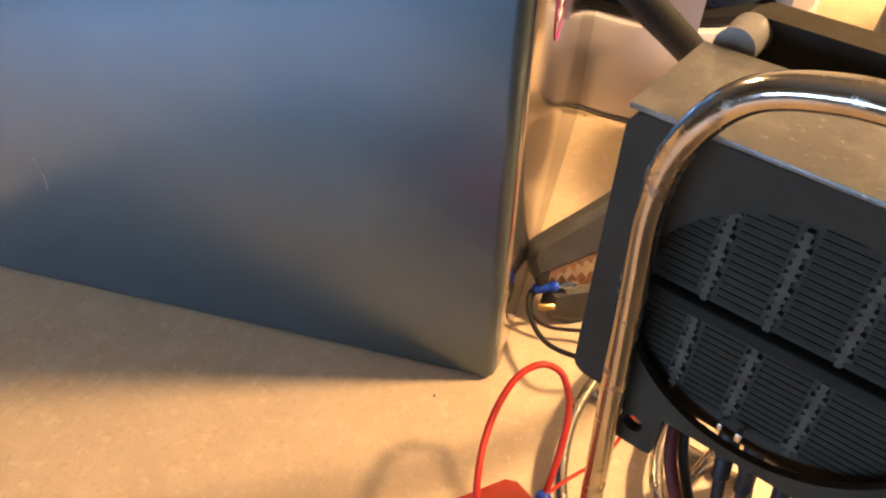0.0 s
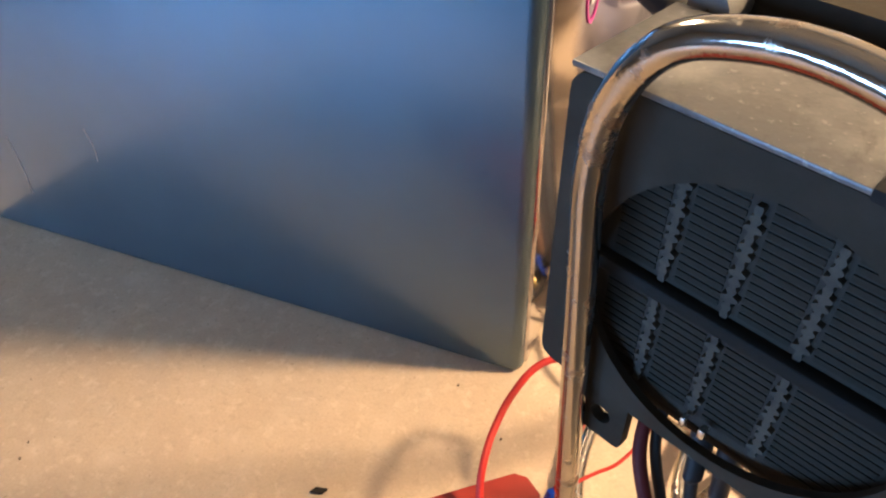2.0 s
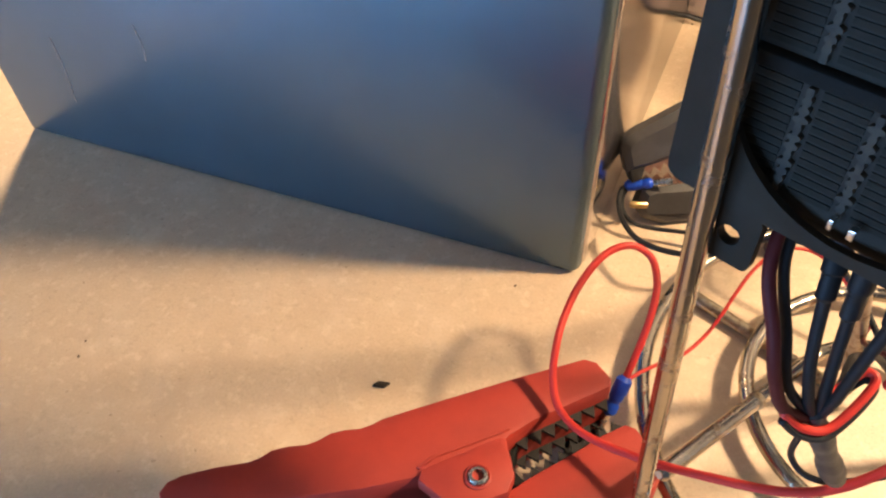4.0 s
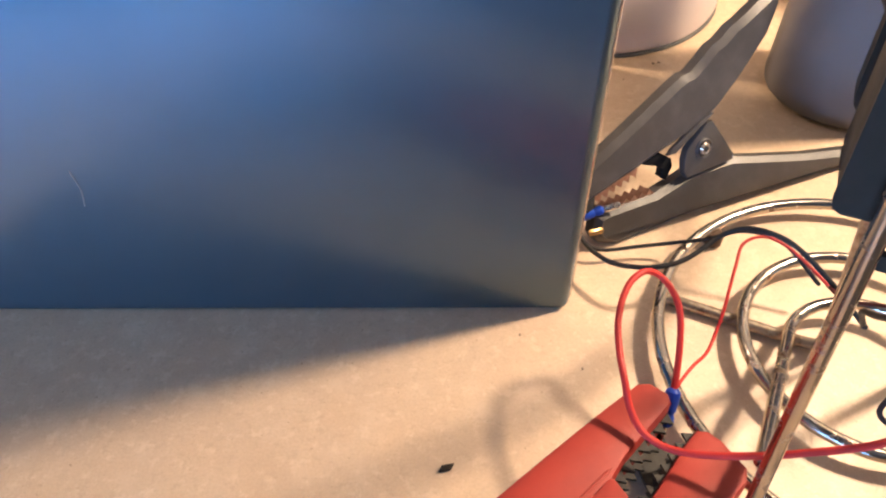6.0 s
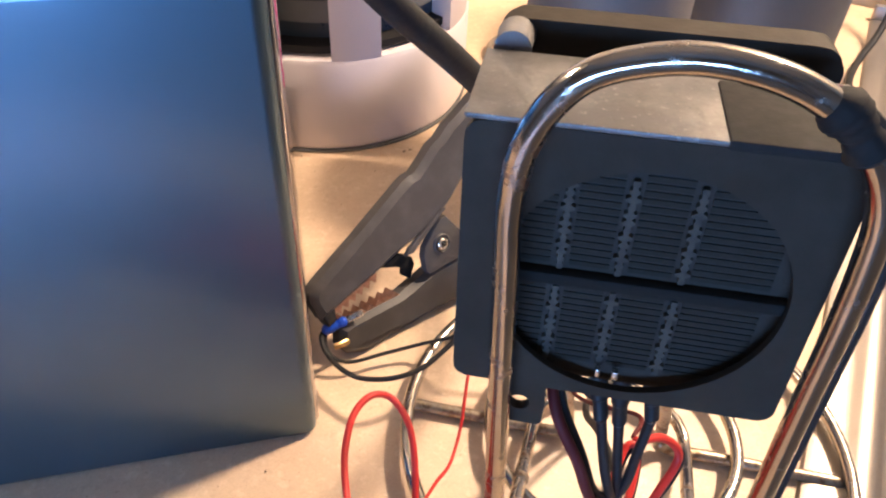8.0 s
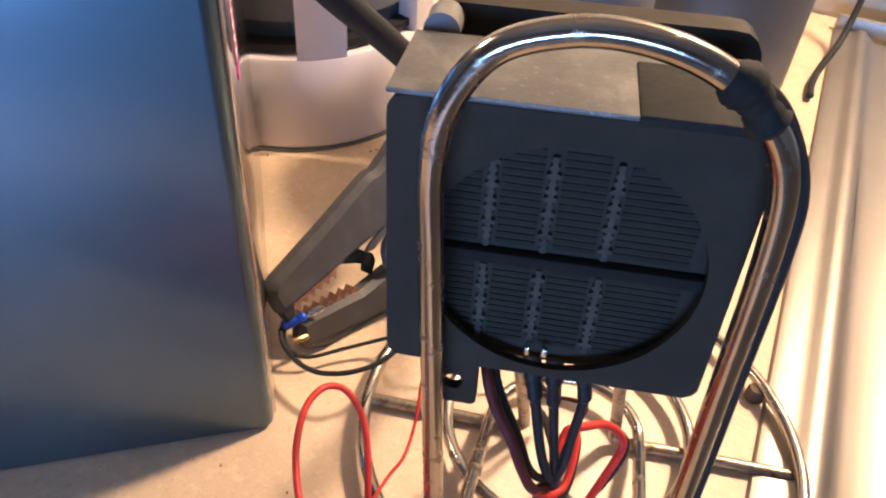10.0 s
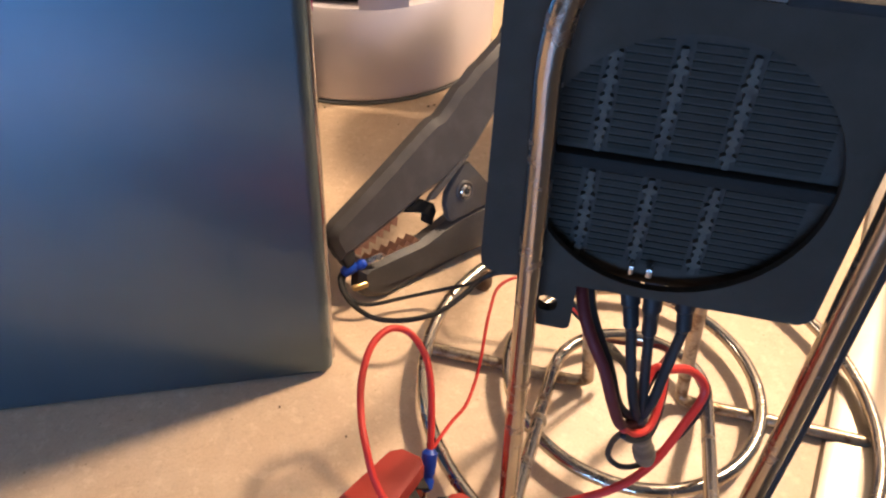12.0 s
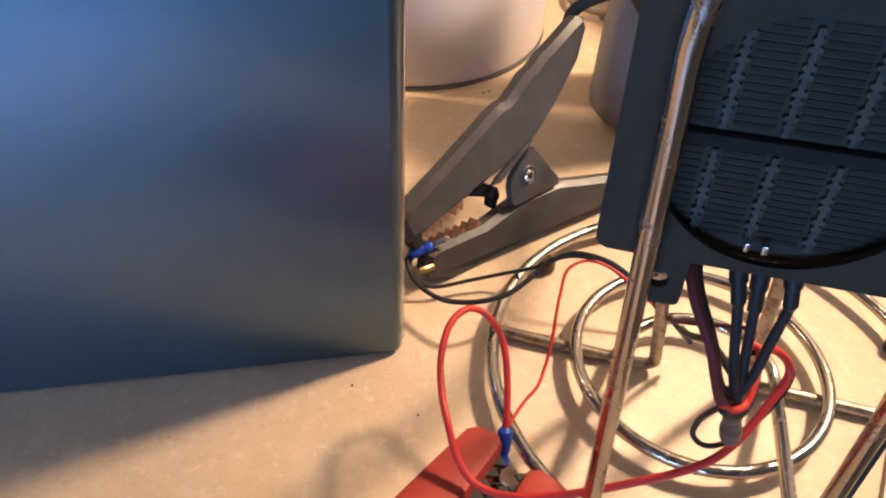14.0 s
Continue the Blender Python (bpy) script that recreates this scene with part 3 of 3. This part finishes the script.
part("weld", sweep([low + D * s for s in (0.0298, 0.0303, 0.031, 0.0315)], lambda s: 0.0025, 12), WORN, stand)
H0 = Vector((0.0283, -0.0830, -0.0022))
HU = Vector((0.9205, -0.3907, 0)).normalized()
hoop = [H0 + HU * h + Vector((0, 0, z)) for h, z in ((0.0094, 0.006), (0.0062, 0.05), (0.0032, 0.10), (0.0004, 0.15), (-0.0004, 0.166), (0.0012, 0.1765), (0.0062, 0.1845), (0.0140, 0.1880), (0.0220, 0.1886), (0.0308, 0.1866), (0.0386, 0.1818), (0.0444, 0.1735), (0.0469, 0.1600), (0.0489, 0.1300), (0.0508, 0.1000), (0.0528, 0.0600), (0.0564, 0.006))]
part("tall_hoop", sweep(spline(hoop, 7), 0.0020, 14), CHROME, stand, "bright tall wire hoop")
part("base_bar", sweep(spline([hoop[0], hoop[0] + Vector((0.001, 0.006, -0.003)), (0.055, -0.078, 0.003), (0.075, -0.090, 0.003), hoop[-1] + Vector((-0.004, 0.004, -0.003)), hoop[-1]], 6), 0.0020, 12), CHROME, stand)
for q in ((0.0608, 0.0345), (0.176, -0.022), (0.063, -0.0855)):
    part("foot", lathe([(0.0002, 0.0002), (0.0030, 0.0002), (0.0036, 0.0012), (0.0036, 0.0046), (0.0028, 0.0062), (0.0002, 0.0066)], 18, *q), CRUMB, stand, "brown rubber foot")

# ---- heater ----
heater = thing("fan_heater", "square black plastic fan heater tied to the wire hoop", "heater")
HEAT = frame_of((0.0227, -0.0750, 0.1698), (0.910, -0.406, 0.025), (-0.035, 0.072, 0.992))
HW, HH, HD, TOP = 0.0535, 0.0478, 0.021, 0.0024


def heat_part(nm, bm, material, note="", parent=None, smooth=True):
    return part(nm, moved(bm, HEAT), material, parent or heater, note, smooth)


def holed_plate(x0, y0, x1, y1, cx, cy, r, z0, z1, n=48, corner=0.0004):
    """A rectangular frame with a round opening through it."""
    bm = bmesh.new()

    def inside(x, y):
        dx, dy = max(x0 + corner - x, x - x1 + corner, 0), max(y0 + corner - y, y - y1 + corner, 0)
        return x0 < x < x1 and y0 < y < y1 and dx * dx + dy * dy < corner * corner + 1e-15

    def edge(a):
        lo, hi = 0.0, 0.2
        for _ in range(40):
            mid = (lo + hi) / 2
            lo, hi = (mid, hi) if inside(cx + mid * math.cos(a), cy + mid * math.sin(a)) else (lo, mid)
        return cx + lo * math.cos(a), cy + lo * math.sin(a)

    angs = sorted([2 * math.pi * i / n for i in range(n)] + [(math.atan2(y - cy, x - cx) + u * corner / math.hypot(x - cx, y - cy)) % (2 * math.pi) for x in (x0, x1) for y in (y0, y1) for u in (-1, -0.5, 0, 0.5, 1)])
    loops = []
    for z in (z1, z0):
        loops.append(([bm.verts.new((*edge(a), z)) for a in angs], [bm.verts.new((cx + r * math.cos(a), cy + r * math.sin(a), z)) for a in angs]))
    k_ = len(angs)
    (o1, i1), (o0, i0) = loops
    for i in range(k_):
        j = (i + 1) % k_
        bm.faces.new((o1[i], o1[j], i1[j], i1[i]))
        bm.faces.new((o0[j], o0[i], i0[i], i0[j]))
        bm.faces.new((o1[j], o1[i], o0[i], o0[j]))
        bm.faces.new((i1[i], i1[j], i0[j], i0[i]))
    return bm


CX, CY, CR = 0.0278, -0.0244, 0.0215
heat_part("front_frame", holed_plate(0.0004, -HH, HW, TOP - 0.0004, CX, CY, CR, -0.0014, 0.0, 64, 0.0026), BLACK_PLASTIC)
heat_part("top_wall", bm_box(0.0003, TOP - 0.0003, -HD, HW - 0.0001, TOP + 0.0006, 0.0002, 0.0003), STREAKED_FOIL, "streaked foil top of the housing")
heat_part("bottom_wall", bm_box(0.0014, -HH + 0.0002, -HD, HW - 0.0006, -HH + 0.002, -0.0035, 0.0005), BLACK_PLASTIC)
heat_part("side_wall", bm_box(0.0012, -HH + 0.0024, -HD, 0.0028, TOP - 0.0008, -0.0035, 0.0005), BLACK_PLASTIC)
heat_part("side_wall", bm_box(HW - 0.002, -HH + 0.0024, -HD, HW - 0.0002, TOP - 0.0008, -0.0035, 0.0005), BLACK_PLASTIC)
heat_part("back_plate", bm_box(0.0029, -HH + 0.002, -HD, HW - 0.002, TOP - 0.002, -HD + 0.002), INSIDE_BLACK)
def comb(x, y0, y1):
    """An upright bar with short teeth on both sides."""
    n = max(4, round((y1 - y0) / 0.0014))
    d = (y1 - y0) / n
    right, left = [], []
    for q in range(n):
        w = 0.0005 if q in (0, n - 1) else 0.0008 + 0.0003 * math.sin(q * 2.3 + x * 900)
        right += [(x + 0.0004, y0 + q * d), (x + w, y0 + (q + 0.25) * d), (x + w, y0 + (q + 0.6) * d), (x + 0.0004, y0 + (q + 0.8) * d)]
        left += [(x - 0.0004, y0 + q * d), (x - w, y0 + (q + 0.2) * d), (x - w, y0 + (q + 0.55) * d), (x - 0.0004, y0 + (q + 0.8) * d)]
    return plate(right + left[::-1], -0.0044, -0.0026)


for x in (0.0157, 0.0246, 0.0340):
    for y0, y1 in ((-0.0235, -0.0060), (-0.0435, -0.0268)):
        heat_part("element_bar", comb(x, y0, y1), GRILLE, "dusty grey heating element bar", smooth=False)
fins = bmesh.new()
heat_part("element_core", bm_box(0.0032, -0.0474, -0.0092, 0.0512, -0.0028, -0.00362), CORE_BLACK, "dark core of the heating element")
for x0, x1 in ((0.0080, 0.0142), (0.0171, 0.0232), (0.0260, 0.0326), (0.0354, 0.0470)):
    for i in range(30):
        y = -0.0060 - i * 0.00128
        if abs(y + 0.0252) < 0.0018:
            continue
        b2 = bm_box(x0, y - 0.00042, -0.0090, x1, y + 0.00042, -0.0034)
        me = bpy.data.meshes.new("t")
        b2.to_mesh(me)
        b2.free()
        fins.from_mesh(me)
        bpy.data.meshes.remove(me)
tagged(heat_part("fin_block", fins, FIN_BLACK, "rows of thin dark fins", smooth=False), kind="stuff")
heat_part("cross_bar", bm_box(0.0055, -0.0262, -0.0052, 0.0500, -0.0240, -0.0016, 0.0004), CROSS_BLACK)
heat_part("bracket", holed_plate(0.0082, -0.0585, 0.0168, -HH - 0.0002, 0.0124, -0.0532, 0.0018, -0.0026, -0.0006, 24, 0.0012), BLACK_PLASTIC, "drilled mounting tab")
heat_part("screw", moved(lathe([(0.0002, 0.0), (0.0013, 0.0), (0.0013, -0.004), (0.0002, -0.004)], 16), Matrix.Translation((0.0124, -0.0526, -0.0030))), ZINC)
# black strip over the right third of the top
heat_part("corner_strip", bm_box(0.0344, TOP - 0.0006, -0.0172, HW + 0.0004, TOP + 0.0010, 0.0006, 0.0004), TAPE, "matt black strip over the corner")
# rear frame carried on four spacers
RD0, RD1 = -0.028, -0.034
heat_part("rear_frame", holed_plate(0.0010, -HH + 0.004, HW + 0.001, TOP + 0.0030, CX + 0.001, CY, 0.0212, RD1, RD0, 56, 0.0045), BLACK_PLASTIC, "square fan frame")
for x, y in ((0.0042, TOP + 0.0002), (HW - 0.0052, TOP - 0.0032), (0.0082, -HH + 0.008), (HW - 0.0052, -HH + 0.008)):
    heat_part("spacer", moved(lathe([(0.0002, RD0), (0.0031, RD0), (0.0027, -0.0225), (0.0030, -HD - 0.001), (0.0002, -HD - 0.001)], 18), Matrix.Translation((x, y, 0))), SPACER_GREY if x < 0.01 and y > 0 else BLACK_PLASTIC)
hub = moved(lathe([(0.0002, -0.027), (0.0075, -0.027), (0.0085, -0.028), (0.0085, -0.035), (0.0002, -0.035)], 30), Matrix.Translation((CX, CY, 0)))
heat_part("fan_hub", hub, BLACK_PLASTIC)
for i in range(7):
    a = 2 * math.pi * i / 7
    bl = bm_box(0.008, -0.005, -0.0008, 0.0212, 0.005, 0.0, 0.0002)
    heat_part("fan_blade", moved(bl, Matrix.Translation((CX, CY, -0.031)) @ Matrix.Rotation(a, 4, "Z") @ Matrix.Rotation(radians(32), 4, "X")), BLACK_PLASTIC)
for x, b in ((0.0246, 0.0004), (0.0275, 0.0005), (0.0148, 0.0004), (0.0408, 0.0004)):
    heat_part("contact_tab", bm_box(x - b, -0.0442, -0.0022, x + b, -0.0424, -0.0007, 0.0002), ZINC, "bright metal contact")


def at_heat(x, y, z):
    return HEAT @ Vector((x, y, z))


# ---- supply wires of the heater ----
TIE = Vector((0.0562, -0.0894, 0.0858))
supply = thing("heater_leads", "black and dark red wires gathered in heat-shrink below the heater", "wire")
supply.location = (0.0008, 0.0022, -0.0020)


def supply_wire(path, r, material, note=""):
    part("supply_wire", sweep(spline([Vector(q) for q in path], 8), r, 12), material, supply, note)


supply_wire([at_heat(0.0165, -0.046, -0.008), (0.0405, -0.0862, 0.116), (0.0440, -0.0915, 0.107), (0.0464, -0.0935, 0.0995), (0.0500, -0.0932, 0.0915), TIE], 0.0011, CABLE_BROWN, "dark red wire")
supply_wire([at_heat(0.0185, -0.046, -0.0105), (0.0425, -0.0835, 0.116), (0.0462, -0.0890, 0.105), (0.0495, -0.0912, 0.0950), TIE], 0.0009, CABLE)
# push-on sleeves under the housing, each with its wire
for x, tip, mid, near_tie in ((0.0255, (0.0490, -0.0875, 0.1138), (0.0508, -0.0900, 0.1020), (0.0532, -0.0908, 0.0930)), (0.0300, (0.0534, -0.0870, 0.1107), (0.0546, -0.0885, 0.1000), (0.0555, -0.0896, 0.0925)), (0.0352, (0.0582, -0.0894, 0.1137), (0.0574, -0.0900, 0.1030), (0.0570, -0.0903, 0.0940))):
    top, tip = at_heat(x, -0.0470, -0.0065), Vector(tip)
    d = tip - top
    part("push_on_sleeve", sweep([top + d * s for s in (0, 0.05, 0.3, 0.55, 0.62, 0.66, 0.9, 1.0)], lambda s: 0.0021 if s < 0.6 else 0.0017, 14, flat=0.8), CABLE, supply, "black rubber push-on sleeve")
    supply_wire([top + d * 0.8, tip, mid, near_tie, TIE], 0.0010, CABLE)
part("heat_shrink", sweep(spline([TIE + Vector((-0.0010, 0, 0.0025)), TIE, (0.0602, -0.0868, 0.0765), (0.0642, -0.0842, 0.0665), (0.0684, -0.0812, 0.0565)], 8), lambda s: 0.0018 + 0.0007 * s + 0.00022 * math.sin(s * 17) + 0.0001 * math.sin(s * 43), 16), HEATSHRINK, supply, "wrinkled dark heat-shrink sleeve")
loop_way = [(0.0500, -0.0938, 0.0905), (0.0535, -0.0930, 0.0868), (0.0578, -0.0912, 0.0852), (0.0612, -0.0872, 0.0870), (0.0640, -0.0818, 0.0897), (0.0622, -0.0806, 0.0900), (0.0590, -0.0838, 0.0880), (0.0560, -0.0875, 0.0872)]
part("wire_loop", sweep(spline([Vector(q) + Vector((0, 0, 0.0008)) for q in loop_way], 8), 0.0008, 10), RED_WIRE, supply, "red wire bent back in a loop")
part("wire_loop", sweep(spline([Vector(q) + Vector((0.0003, -0.0004, -0.0008)) for q in loop_way], 8), 0.0008, 10), CABLE, supply, "black wire bent back in a loop")
part("return_wire", sweep(spline([(0.0700, -0.0735, 0.0800), (0.0805, -0.0705, 0.0735), (0.0862, -0.0720, 0.0655), (0.0798, -0.0766, 0.0580), (0.0700, -0.0798, 0.0525), (0.0640, -0.0800, 0.0520), (0.0600, -0.0790, 0.0560), (0.0590, -0.0800, 0.0640), (0.0580, -0.0840, 0.0740), (0.0568, -0.0880, 0.0820)], 8), 0.0007, 10), CABLE, supply)
part("return_wire", sweep(spline([(0.0950, -0.0200, 0.0150), (0.0830, -0.0300, 0.035), (0.0720, -0.0480, 0.055), (0.0650, -0.0660, 0.074), (0.0600, -0.0830, 0.0840)], 8), 0.0010, 10), CABLE, supply)
part("return_wire", sweep(spline([(0.0860, -0.0060, 0.0200), (0.0790, -0.0260, 0.036), (0.0740, -0.0470, 0.058), (0.0760, -0.0640, 0.075), (0.0700, -0.0720, 0.0790)], 8), 0.0006, 10), CABLE_BROWN, supply)
# dark tape and wires round the hoop's shoulder
hoop_at = [H0 + HU * h + Vector((0, 0, z)) for h, z in ((0.0348, 0.1850), (0.0400, 0.1802), (0.0450, 0.1710), (0.0470, 0.1590), (0.0489, 0.1300), (0.0508, 0.1000), (0.0528, 0.0600))]
tape = thing("hoop_tape", "black tape and wire wound round the hoop's shoulder", "tape")
part("wrap", sweep(spline([H0 + HU * h + Vector((0, 0, z)) for h, z in ((0.0346, 0.1850), (0.0364, 0.1838), (0.0384, 0.1820), (0.0402, 0.1798))], 6), lambda s: 0.0027 + 0.0004 * math.sin(s * 7) + 0.0001 * math.sin(s * 83), 14), TAPE, tape)
for dx, dy, dz, r_, mat_, n_w in ((0.0024, -0.0004, 0.0002, 0.0011, CABLE, 7), (0.0012, 0.0024, 0.0004, 0.0009, CABLE_BROWN, 6), (0.0021, 0.0012, -0.0004, 0.0007, RED_WIRE, 5)):
    part("taped_wire", sweep(spline([p_ + Vector((dx, dy, dz)) for p_ in hoop_at[:n_w]], 6), r_, 10), mat_, tape)

# ---- things behind ----
lantern = thing("white_lantern", "white round plastic lantern body with dark windows", "lantern")
LX, LY, LR = 0.0355, 0.2475, 0.078
part("base", lathe([(0.0002, 0.0004), (LR - 0.003, 0.0004), (LR - 0.001, 0.002), (LR, 0.004), (LR, 0.049), (LR - 0.001, 0.0512), (LR - 0.014, 0.0520), (0.0002, 0.0520)], 96, LX, LY), WHITE_PLASTIC, lantern)
part("seam", lathe([(LR + 0.0003, 0.0005), (LR + 0.0006, 0.0010), (LR + 0.0003, 0.0018), (LR - 0.002, 0.0018)], 96, LX, LY), INSIDE_GREY, lantern)
part("inner_drum", lathe([(LR - 0.012, 0.0520), (LR - 0.012, 0.165)], 96, LX, LY), INSIDE_BLACK, lantern)
for z0, z1, r_, m_ in ((0.0521, 0.058, 0.005, CABLE), (0.0665, 0.079, 0.0075, INSIDE_GREY), (0.088, 0.096, 0.006, CABLE), (0.108, 0.122, 0.0075, INSIDE_GREY)):
    part("band", lathe([(LR - 0.012, z0), (LR - r_, z0 + 0.001), (LR - r_, z1 - 0.001), (LR - 0.012, z1)], 96, LX, LY), m_, lantern)
for a in (-86, -34, 18, 70, 122, 174, 226):
    out = [(LX + rr * math.cos(radians(a + d_)), LY + rr * math.sin(radians(a + d_))) for rr, ds in ((LR - 0.0006, range(-9, 10, 3)), (LR - 0.0115, range(9, -10, -3))) for d_ in ds]
    part("post", plate(out, 0.0505, 0.166, 0.0008), WHITE_PLASTIC, lantern)
part("top", lathe([(0.0002, 0.165), (LR, 0.165), (LR, 0.20), (LR - 0.01, 0.21), (0.0002, 0.212)], 96, LX, LY), WHITE_PLASTIC, lantern)
a = math.atan2(0.1784 - LY, 0.0057 - LX)
part("screw_hole", moved(lathe([(0.0002, 0.0006), (0.0016, 0.0006), (0.0022, 0.0002), (0.0022, -0.001)], 18), frame_of((LX + LR * math.cos(a), LY + LR * math.sin(a), 0.0255), (-math.sin(a), math.cos(a), 0), (0, 0, 1))), INSIDE_BLACK, lantern)

cup = thing("beaker", "tall dark grey straight-sided beaker standing on the worktop", "beaker")
part("body", lathe([(0.0002, 0.0004), (0.033, 0.0004), (0.0365, 0.003), (0.0370, 0.006), (0.0353, 0.119), (0.0333, 0.119), (0.0345, 0.008), (0.0002, 0.006)], 64, 0.150, 0.140), GREY_CUP, cup)
part("rim", lathe([(0.0333, 0.1192), (0.0357, 0.1192), (0.0361, 0.1215), (0.0354, 0.1245), (0.0342, 0.1252), (0.0334, 0.1242), (0.0333, 0.1192)], 64, 0.150, 0.140), GREY_CUP, cup, "rounded thicker rim")
pot = thing("steel_pot", "dark tarnished straight pot behind the heater", "pot")
part("body", lathe([(0.0002, 0.0004), (0.056, 0.0004), (0.060, 0.004), (0.060, 0.126), (0.057, 0.126), (0.057, 0.008), (0.0002, 0.006)], 72, 0.282, 0.232), DARK_POT, pot)
part("rim", lathe([(0.0570, 0.1262), (0.0612, 0.1262), (0.0616, 0.1275), (0.0610, 0.1300), (0.0590, 0.1310), (0.0570, 0.1300)], 72, 0.282, 0.232), DARK_POT, pot, "rolled rim")
lead("black_flex", "thin black flex hanging down onto the steel rim", [(0.418, 0.256, 0.14), (0.414, 0.250, 0.095), (0.406, 0.240, 0.050), (0.388, 0.224, 0.018), (0.362, 0.205, 0.0068), (0.346, 0.190, 0.0045), (0.336, 0.177, 0.0040)], 0.0022, CABLE)
lead("grey_cable", "thin grey cable coiled on the worktop behind the lantern", [(0.150, 0.235, 0.003)] + [(0.165 + 0.030 * math.cos(radians(a_)), 0.255 + 0.024 * math.sin(radians(a_)), 0.003 + 0.0002 * (a_ + 120) / 30) for a_ in range(-120, 260, 30)], 0.0018, GREY_CABLE)

# ---- crumbs ----


def crumb(x, y, s, seed, label="tiny dark crumb on the worktop"):
    bm = bmesh.new()
    bmesh.ops.create_icosphere(bm, subdivisions=1, radius=s)
    rnd = random.Random(seed)
    for v in bm.verts:
        v.co *= rnd.uniform(0.6, 1.25)
        v.co.z *= 0.5
        v.co.x *= 1.5
    low_ = min(v.co.z for v in bm.verts)
    bmesh.ops.rotate(bm, verts=bm.verts, matrix=Matrix.Rotation(rnd.uniform(0, 6), 3, "Z"))
    bmesh.ops.translate(bm, verts=bm.verts, vec=(x, y, -low_ + 0.0001))
    tagged(mesh_ob("crumb", bm, CRUMB, smooth=False), label, "crumb", "crumbs on the worktop")


for i, (x, y, s) in enumerate(((-0.0185, -0.0112, 0.0006), (0.0019, -0.0257, 0.0006), (-0.1415, -0.0872, 0.0007), (-0.1435, -0.0815, 0.0006), (0.0626, 0.1644, 0.0011), (0.0660, 0.1655, 0.0008), (0.0104, 0.1694, 0.0007), (0.030, -0.082, 0.0005), (-0.08, -0.12, 0.0006), (-0.03, -0.075, 0.0004), (0.045, 0.150, 0.0005))):
    crumb(x, y, s * 0.72, i)
chip = bm_box(-0.0020, -0.0010, 0.0, 0.0020, 0.0010, 0.0011, 0.0003)
for v in chip.verts:
    v.co.x += 0.35 * v.co.y + 0.0004 * math.sin(v.co.y * 2600)
tagged(mesh_ob("plastic_chip", moved(chip, pose(-0.0449, -0.0627, 0.0001, 0, 0, 12)), BLACK_PLASTIC), "small black plastic offcut lying on the worktop", "offcut")
